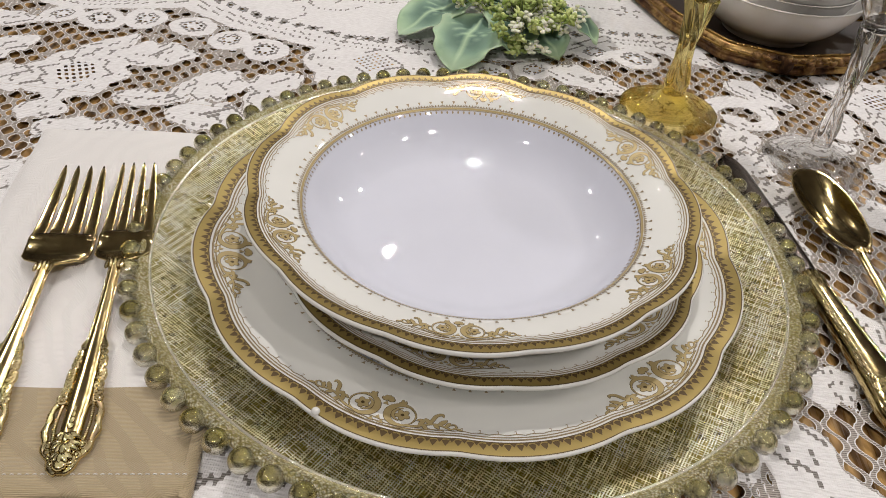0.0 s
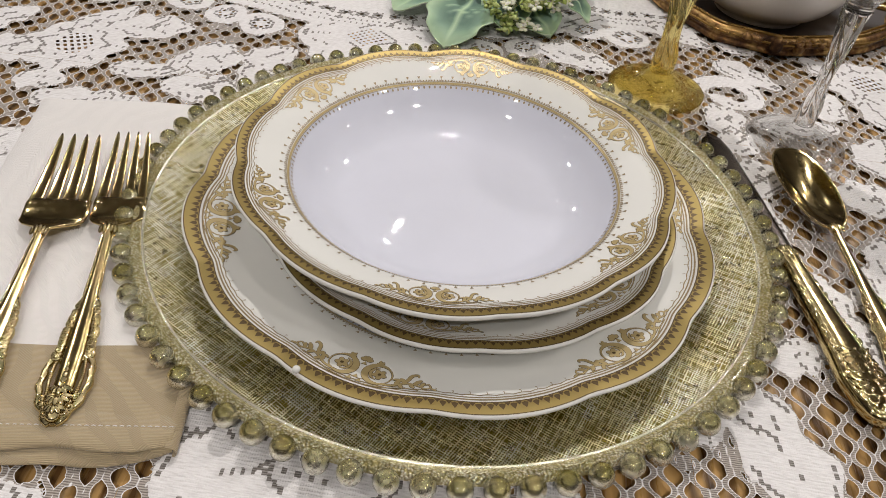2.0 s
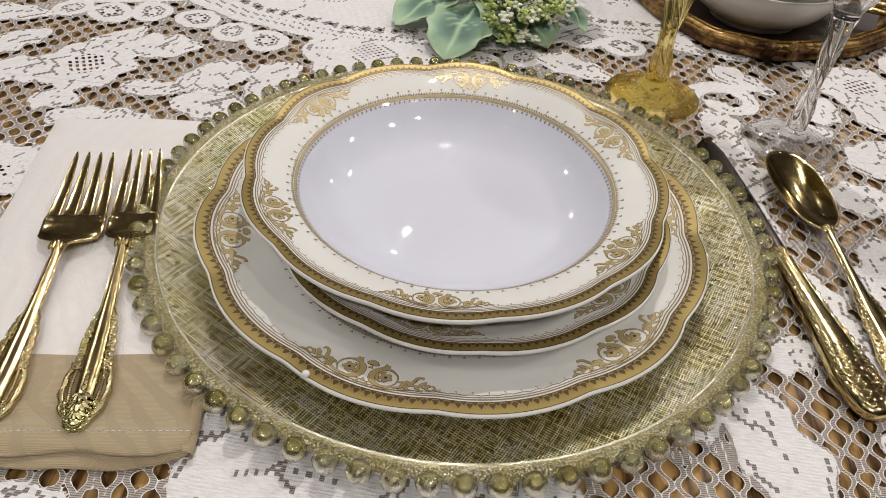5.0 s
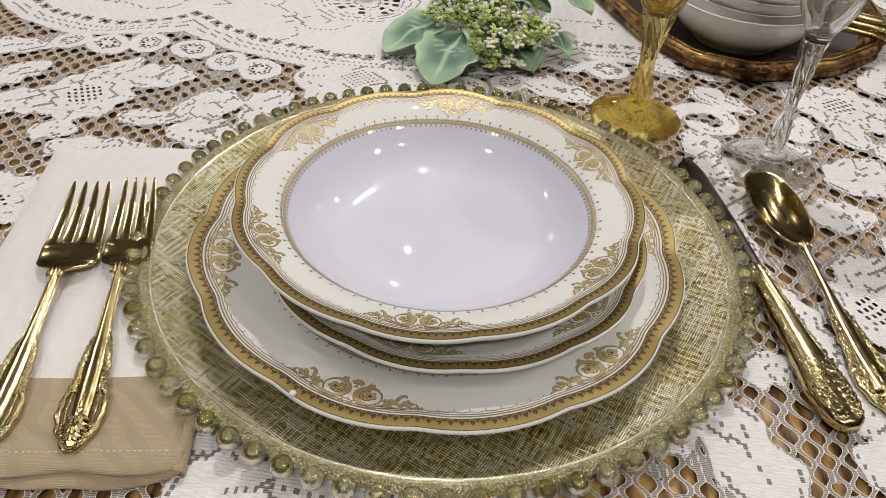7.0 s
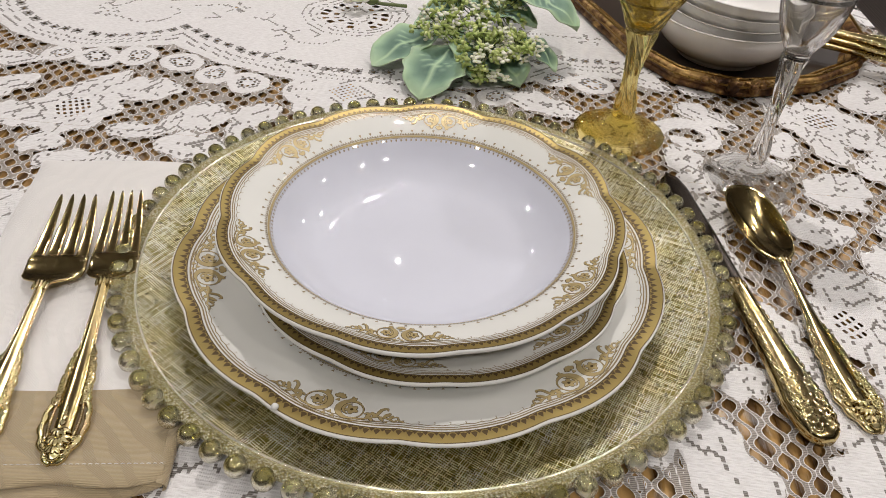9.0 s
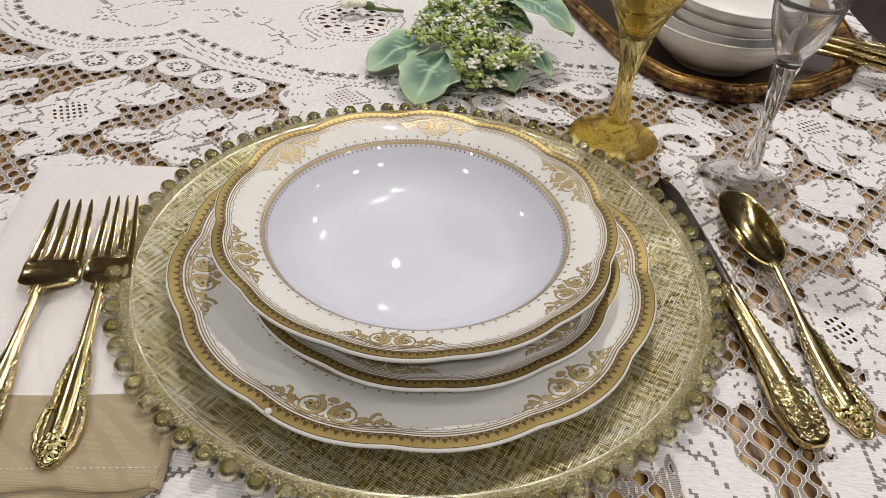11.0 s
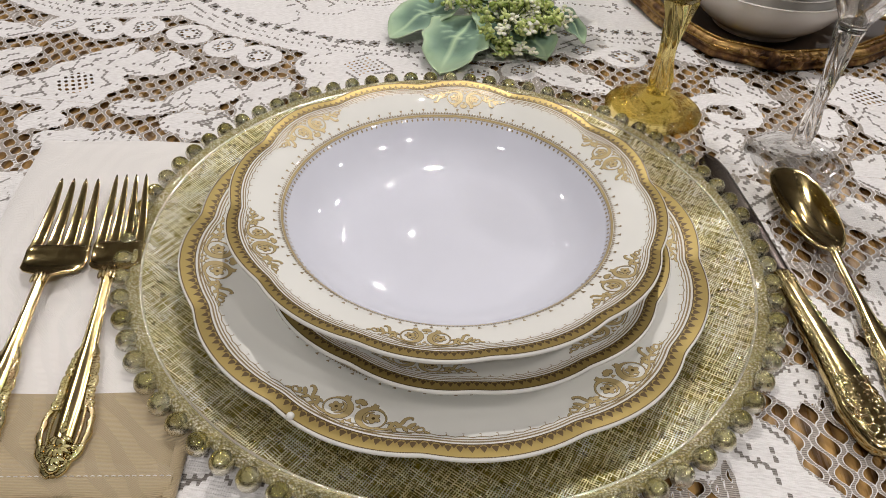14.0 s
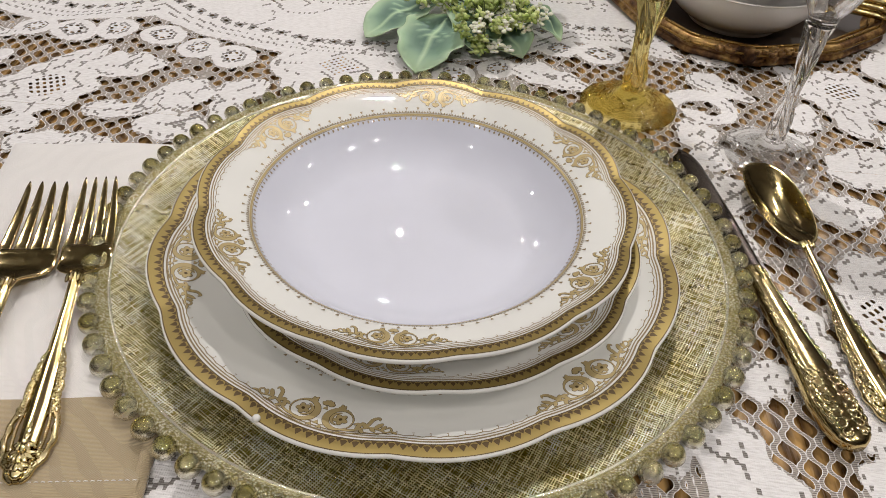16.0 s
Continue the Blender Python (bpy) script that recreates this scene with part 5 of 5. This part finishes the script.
def table_spoon():
    end, tip = (0.2145, -0.0920), (0.1890, 0.0885)
    m = lie(end, tip, 0.0008)
    L = math.hypot(tip[0] - end[0], tip[1] - end[1])
    t = thing("table_spoon", "polished gold spoon with an ornate handle on the lace", "spoon", m, "gold flatware")
    neck = 0.1150
    ornate_handle(t, neck, 0.0215, 0.0030, 0.0044, False, 0.0065, 0.16)
    BL = L - neck + 0.002
    us, vs = np.linspace(0, 1, 40), np.linspace(0, 1, 18)
    ths = np.linspace(0, 2 * np.pi, 48, endpoint=False)

    def rim(a):
        c, s = np.cos(a), np.sin(a)
        x = 0.0152 * np.sign(s) * np.abs(s) ** 0.78 * (1 + 0.08 * c)
        y = neck - 0.002 + BL * (0.5 + 0.5 * c)
        return x, y

    rings = []
    for k, q in enumerate(np.linspace(0.02, 1, 16)):
        x, y = rim(ths)
        cy = neck + BL * 0.47
        xx, yy = x * q, cy + (y - cy) * q
        slope = 0.0105 + 0.002 * (yy - neck) / BL - 0.0
        z = slope - 0.0068 * (1 - q**2) * 1.0
        rings.append(np.stack([xx, yy, z], -1))
    for q, dz in ((1.02, -0.0003), (1.02, -0.0010), (0.98, -0.0018)):
        x, y = rim(ths)
        cy = neck + BL * 0.47
        rings.append(np.stack([x * q, cy + (y - cy) * q, 0.0105 + 0.002 * (y - neck) / BL + dz], -1))
    for q in np.linspace(0.95, 0.02, 12):
        x, y = rim(ths)
        cy = neck + BL * 0.47
        yy = cy + (y - cy) * q
        rings.append(np.stack([x * q, yy, 0.0105 + 0.002 * (yy - neck) / BL - 0.0068 * (1 - q**2) - 0.0014], -1))
    part("bowl", grid_mesh("bowl", np.array(rings), wrap_v=True), GOLD, t, "mirror-bright gold bowl")
    return t


table_spoon()

# ---- glasses ----


def stem_glass(name, label, m, glass, foot_glass, base_r, stem_z, bowl, twist, stem_r, dimples=0):
    """A foot, a twisted stem and a flaring bowl; bowl: rows of (r, z) from the stem up, outside."""
    t = thing(name, label, "glass", m, "stemware")
    foot = curve_through([(base_r, 0.0012), (base_r * 0.985, 0.0024), (base_r * 0.7, 0.0042), (base_r * 0.45, 0.0066), (stem_r * 1.7, 0.0105), (stem_r * 1.25, 0.0150)], 60)
    foot = np.array([(r, z + 0.00022 * math.sin(r * 1500) * min(1.0, (base_r - r) / 0.003)) for r, z in foot])
    zs = np.linspace(0.0156, stem_z, 70)
    th = np.linspace(0, 2 * np.pi, 60, endpoint=False)
    s = (zs - zs[0]) / (zs[-1] - zs[0])
    rad = stem_r * np.array(curve_through([(0.0, 1.28), (0.08, 1.16), (0.2, 0.86), (0.5, 0.84), (0.75, 1.02), (0.9, 1.26), (1.0, 1.62)], 70))[:, 1]
    pts = [np.stack([r * np.cos(th), r * np.sin(th), z + 0 * th], -1) for r, z in [(0.0002, 0.0), (base_r * 0.5, 0.0002), (base_r * 0.97, 0.0), *foot]]
    for z, r, q in zip(zs, rad, s):
        rr = r * (1 + 0.16 * np.cos(5 * th + twist * q) * min(1, 8 * q))
        pts.append(np.stack([rr * np.cos(th), rr * np.sin(th), z + 0 * th], -1))
    last = pts[-1].copy()
    last[:, :2] *= 0.02
    low = part("foot_and_stem", outward(grid_mesh("foot_and_stem", np.array([*pts, last]), wrap_v=True)), glass, t, "round foot and twisted stem")
    low.data.materials.append(foot_glass)
    low.data.polygons.foreach_set("material_index", [1 if q.center.z < 0.0090 else 0 for q in low.data.polygons])
    out = curve_through([(stem_r * 1.62, stem_z + 0.0002)] + bowl, 40)
    inner = [(max(r - 0.0016, 0.0005), z + (0.004 if r < 0.02 else 0.0)) for r, z in out[::-1]]
    bowl_mesh = revolve("bowl", [(0.0005, stem_z + 0.0002), *map(tuple, out), *inner, (0.0004, inner[-1][1])], 108)
    if dimples:
        # Shallow diamond dimples pressed into the wall.
        for v in bowl_mesh.vertices:
            a = math.atan2(v.co.y, v.co.x)
            f = 1 + 0.03 * math.cos(dimples * a) * math.cos((v.co.z - stem_z) * 520)
            v.co.x, v.co.y = v.co.x * f, v.co.y * f
    part("bowl", outward(bowl_mesh), glass, t)
    return t


stem_glass("amber_goblet", "amber glass goblet with a twisted stem on the lace", pose(0.1222, 0.1610, 0.0008), AMBER, AMBER_FOOT, 0.0318, 0.078, [(0.0125, 0.082), (0.0155, 0.090), (0.022, 0.102), (0.032, 0.122), (0.036, 0.150), (0.036, 0.178)], 9.0, 0.0060, 12)
stem_glass("wine_glass", "clear crystal wine glass with a twisted stem on the lace", pose(0.2047, 0.1150, 0.0008), CLEAR, CLEAR_FOOT, 0.0298, 0.088, [(0.0085, 0.093), (0.0145, 0.104), (0.0190, 0.120), (0.0215, 0.145), (0.0220, 0.190)], 13.0, 0.0046)

# ---- tray, bowls, serving fork ----


def serving_tray():
    t = thing("serving_tray", "antique gilt wooden tray with a carved scalloped edge", "tray", pose(0, 0, 0.0008))
    c = np.array([0.225, 0.385])
    corner = [(0.083, 0.450), (0.100, 0.398), (0.142, 0.292), (0.176, 0.246), (0.221, 0.232), (0.287, 0.252), (0.334, 0.290), (0.358, 0.345), (0.366, 0.44), (0.33, 0.52), (0.23, 0.55), (0.13, 0.53)]
    ring_ = np.array(corner)
    loop = np.concatenate([ring_[k] + (np.roll(ring_, -1, 0)[k] - ring_[k]) * np.linspace(0, 1, 24, endpoint=False)[:, None] for k in range(len(ring_))])
    for _ in range(6):
        loop = (np.roll(loop, 1, 0) + 2 * loop + np.roll(loop, -1, 0)) / 4
    prof = [(-0.004, 0.0), (0.0, 0.0006), (0.0025, 0.003), (0.0012, 0.0062), (-0.0010, 0.0072), (0.0018, 0.0100), (0.0026, 0.0140), (0.0008, 0.0180), (-0.003, 0.0196), (-0.007, 0.0185), (-0.010, 0.0145), (-0.013, 0.0120), (-0.017, 0.0095), (-0.020, 0.006)]
    d = loop - c
    ln = np.linalg.norm(d, axis=1)[:, None]
    s = np.arange(len(loop)) / len(loop) * 2 * np.pi
    prof = [(o * 0.85, z * 0.74) for o, z in prof]
    rings = [np.concatenate([loop + d / ln * (o + 0.0003 * np.sin(s * 26)[:, None]), np.full((len(loop), 1), z)], 1) for o, z in prof]
    part("carved_rim", grid_mesh("carved_rim", np.array(rings), wrap_v=True), TRAY, t, "carved gilt moulding")
    for o, z, rad in ((0.0016, 0.0100, 0.0011), (-0.0026, 0.0146, 0.0013), (-0.0125, 0.0092, 0.0012)):
        line = np.concatenate([loop + d / ln * o, np.full((len(loop), 1), z)], 1)
        h = Heap()
        h.tube(np.vstack([line, line[:1]]), rad, 7)
        part("gilt_fillet", h.mesh("gilt_fillet"), GILT, t, "thin rubbed gilt fillet")
    inner = loop + d / ln * -0.0165
    verts = [(*p, 0.0044) for p in inner] + [(*p, 0.0005) for p in inner]
    n = len(inner)
    part("tray_floor", mesh_of("tray_floor", verts, [tuple(range(n)), tuple(range(2 * n - 1, n - 1, -1))]), TRAY_FLOOR, t, "dark worn tray floor", smooth=False)
    for ang in (-1.62, -1.50, -0.55, 2.6):
        k = int(np.argmin(np.abs(np.arctan2(d[:, 1], d[:, 0]) - ang)))
        p = loop[k] + d[k] / ln[k] * -0.001
        h = Heap()
        h.ball((*p, 0.0085), (0.0056, 0.0066, 0.0072), 12, 10)
        e = np.array([-d[k][1], d[k][0]]) / ln[k]
        for side in (1, -1):
            q = p + e * side * 0.0125
            curl(h, q[0], q[1], 0.0128, 0.0062, 1.4, side, ang, 0.0016)
            h.ball((*(p + e * side * 0.022), 0.0118), (0.0034, 0.0034, 0.0026), 10, 8)
        part("carved_knot", h.mesh("carved_knot"), TRAY, t)


GILT = gold_material("rubbed_gilding", (0.30, 0.18, 0.055), 0.34, 0.6)
TRAY_FLOOR = Nodes("dark_tray_floor").put(Roughness=0.35, Base_Color=(0.03, 0.02, 0.014, 1)).mat
serving_tray()


def soup_bowl():
    t = thing("soup_bowl", "plain white round bowl stacked on the gilt tray", "bowl", pose(0, 0, 0), "stacked bowls")
    prof = [(0.001, 0.002), (0.036, 0.002), (0.038, 0.0), (0.041, 0.0), (0.043, 0.004), (0.058, 0.014), (0.070, 0.030), (0.0745, 0.042), (0.0755, 0.0432), (0.0735, 0.0430), (0.068, 0.031), (0.055, 0.0165), (0.040, 0.0085), (0.001, 0.007)]
    part("body", revolve("body", curve_through(prof, 60), 96), BOWL_WHITE, t)
    return t


bowl_first = soup_bowl()
for k in range(4):
    mm = pose(0.2210 + 0.0008 * k, 0.3060 - 0.0004 * k, 0.0054 + 0.0086 * k, 0.6 * k, 0.4 * k, 20 * k) @ Matrix.Diagonal((0.86, 0.86, 0.88, 1))
    if k == 0:
        bowl_first.matrix_world = mm
    else:
        copy_thing(bowl_first, mm)


def serving_fork(z):
    m = lie((0.380, 0.290), (0.290, 0.318), z)
    t = thing("serving_spoon", "ornate gold serving spoon stacked across the tray rim", "spoon", m, "gold flatware")
    ornate_handle(t, 0.085, 0.026, 0.0030, 0.0066, False, 0.001)
    h = Heap()
    h.put(*loft([(0.083, 0.0025, 0.003, 0.0014), (0.10, 0.010, 0.002, 0.0016), (0.12, 0.017, 0.001, 0.0018), (0.14, 0.016, 0.001, 0.0016), (0.158, 0.006, 0.002, 0.0012)], 20))
    part("bowl", h.mesh("bowl"), GOLD, t)


for z in (0.0145, 0.0205, 0.0265):
    serving_fork(z)

# ---- greenery ----


def leaf_mesh(length, width, bend, cup, rnd):
    """A broad blunt leaf from its base at the origin along +y."""
    n, m = 26, 15
    s = np.linspace(0, 1, n)[:, None]
    v = np.linspace(-1, 1, m)[None]
    w = width / 2 * np.interp(s, [0, 0.08, 0.3, 0.55, 0.8, 0.95, 1], [0.05, 0.45, 0.95, 1.0, 0.75, 0.35, 0.02])
    w = w * (1 + 0.05 * np.sin(s * 23 + rnd) * np.abs(v))
    x = w * v
    y = length * s - 0.05 * length * v**2 * (1 - s)
    z = bend * np.sin(s * np.pi * 0.9) + cup * v**2 * width - 0.004 * s**3 + 0.0012 * np.sin(s * 14 + 3 * np.abs(v) + rnd)
    z = z + 0.0007 * np.cos((s * 9 - np.abs(v) * 2.2) * 2 * np.pi) * np.abs(v) * (1 - np.abs(v))
    pts = np.stack([x, y + 0 * v, z + 0 * v], -1)
    low = pts - [0, 0, 0.0007]
    me = grid_mesh("blade", np.concatenate([pts, low[:, ::-1]], 1), wrap_v=True)
    edge = np.clip(np.maximum(np.abs(v) ** 2.2 + 0 * s, np.clip((s - 0.6) / 0.4, 0, 1) + 0 * v), 0, 1)
    edge = np.maximum(edge, np.exp(-((v / 0.05) ** 2)) * 0.9 + 0 * s)
    vein = np.maximum(0, np.cos((s * 9 - np.abs(v) * 2.2) * 2 * np.pi)) ** 10 * 0.7
    edge = np.maximum(edge, vein)
    both = np.concatenate([edge, edge[:, ::-1]], 1).ravel()
    me.attributes.new("edge", "FLOAT", "POINT").data.foreach_set("value", both.astype(np.float32))
    return me


def greenery():
    t = thing("greenery_spray", "artificial greenery spray with dusty green leaves and cream blossoms", "plant", pose(0, 0, 0))
    R = random.Random(4)
    leaves = [  # base, tip, width, bend
        ((-0.020, 0.258, 0.022), (-0.066, 0.222, 0.007), 0.046, 0.004),
        ((-0.006, 0.236, 0.018), (-0.024, 0.180, 0.004), 0.050, 0.006),
        ((0.022, 0.246, 0.016), (0.052, 0.214, 0.006), 0.044, 0.004),
        ((0.040, 0.285, 0.050), (0.094, 0.262, 0.034), 0.044, 0.008),
        ((0.020, 0.300, 0.040), (0.086, 0.305, 0.046), 0.044, 0.008),
        ((0.010, 0.300, 0.030), (-0.030, 0.330, 0.030), 0.030, 0.006),
        ((0.050, 0.250, 0.026), (0.080, 0.235, 0.010), 0.024, 0.004),
        ((0.030, 0.320, 0.040), (0.060, 0.380, 0.030), 0.036, 0.006),
        ((0.004, 0.286, 0.036), (0.062, 0.272, 0.030), 0.046, 0.006),
        ((0.000, 0.290, 0.030), (-0.040, 0.282, 0.014), 0.040, 0.006),
        ((0.010, 0.262, 0.024), (0.020, 0.205, 0.008), 0.042, 0.005),
    ]
    for k, (b, tip, w, bend) in enumerate(leaves):
        d = Vector(tip) - Vector(b)
        ob = part("leaf", leaf_mesh(d.length, w, bend, 0.06, k), LEAF, t, "dusty green leaf with pale veins")
        ob.matrix_local = Matrix.Translation(b) @ d.to_track_quat("Y", "Z").to_matrix().to_4x4()
    twig, buds = Heap(), Heap()
    root = np.array([0.010, 0.300, 0.030])
    twig.tube(curve_through([(-0.04, 0.37, 0.02), root, (0.015, 0.25, 0.034), (0.02, 0.22, 0.028)], 24), 0.0014, 7)
    clusters = [((0.022, 0.222, 0.028), 0.028, 58), ((-0.012, 0.250, 0.032), 0.026, 42), ((0.046, 0.238, 0.026), 0.020, 34), ((0.026, 0.210, 0.014), 0.014, 14), ((0.030, 0.270, 0.040), 0.028, 40), ((-0.005, 0.285, 0.042), 0.026, 34)]
    for c, rad, count in clusters:
        c = np.array(c)
        for k in range(count):
            d = np.array([R.gauss(0, 1), R.gauss(0, 1), R.gauss(0.1, 0.7)])
            d /= np.linalg.norm(d)
            p = c + d * rad * R.uniform(0.45, 1.0) * [1, 1, 0.6]
            p[2] = max(p[2], 0.005)
            q = c * 0.55 + p * 0.45 + [0, 0, -0.002]
            twig.tube(curve_through([c, q, p], 7), [0.0006, 0.0006, 0.0005, 0.0005, 0.0004, 0.0004, 0.0004], 5)
            kind = R.random()
            if kind < 0.34:
                # a four-petalled blossom
                ax = Vector((R.gauss(0, 0.6), R.gauss(-0.5, 0.5), 1)).normalized().to_track_quat("Z", "Y").to_matrix()
                petals = Heap()
                for j in range(4):
                    a = j * math.pi / 2 + R.uniform(-0.2, 0.2)
                    for f, sz in ((0.45, 0.0014), (0.8, 0.0020)):
                        cc = np.array(ax @ Vector((0.0040 * f * math.cos(a), 0.0040 * f * math.sin(a), 0.0014 * f)))
                        petals.ball(p + cc, (sz, sz, 0.0010), 7, 5)
                flower = part("blossom", petals.mesh("blossom"), PETAL, t, "cream four-petalled blossom")
                eye = Heap()
                eye.ball(p, 0.0012, 6, 4)
                part("blossom_eye", eye.mesh("blossom_eye"), BUD_GREEN, flower)
            else:
                for j in range(R.randint(5, 9)):
                    o = np.array([R.gauss(0, 0.0040), R.gauss(0, 0.0040), R.gauss(0, 0.0030)])
                    o = o / (np.linalg.norm(o) + 1e-9) * R.uniform(0.0035, 0.0075)
                    side = np.array([R.gauss(0, 0.0008) for _ in range(3)])
                    buds.tube(curve_through([p, p + o * 0.5 + side, p + o], 6), np.array([0.0003, 0.0005, 0.0010, 0.0012, 0.0008, 0.0002]) * R.uniform(0.8, 1.6), 6)
    part("twig", twig.mesh("twigs"), TWIG, t)
    tagged(part("bud_foliage", buds.mesh("bud_foliage"), BUD_GREEN, t), "tiny yellow-green buds on thin stalks", kind="stuff")


greenery()


def fallen_blossom():
    t = thing("blossom_sprig", "small cream blossom sprig lying on the lace", "flower", pose(-0.098, 0.338, 0.001))
    h = Heap()
    for k in range(5):
        a = k * 1.257
        h.ball((0.007 * math.cos(a), 0.007 * math.sin(a), 0.012 + 0.002 * math.sin(k * 2.0)), (0.006, 0.005, 0.0035), 10, 8)
    part("petals", h.mesh("petals"), PETAL, t)
    h = Heap()
    h.tube(curve_through([(0.004, 0.0, 0.010), (0.020, 0.006, 0.006), (0.045, 0.010, 0.004)], 12), 0.0016, 6)
    h.ball((0.014, 0.003, 0.009), (0.006, 0.004, 0.004), 9, 7)
    part("stalk", h.mesh("stalk"), TWIG, t)


fallen_blossom()
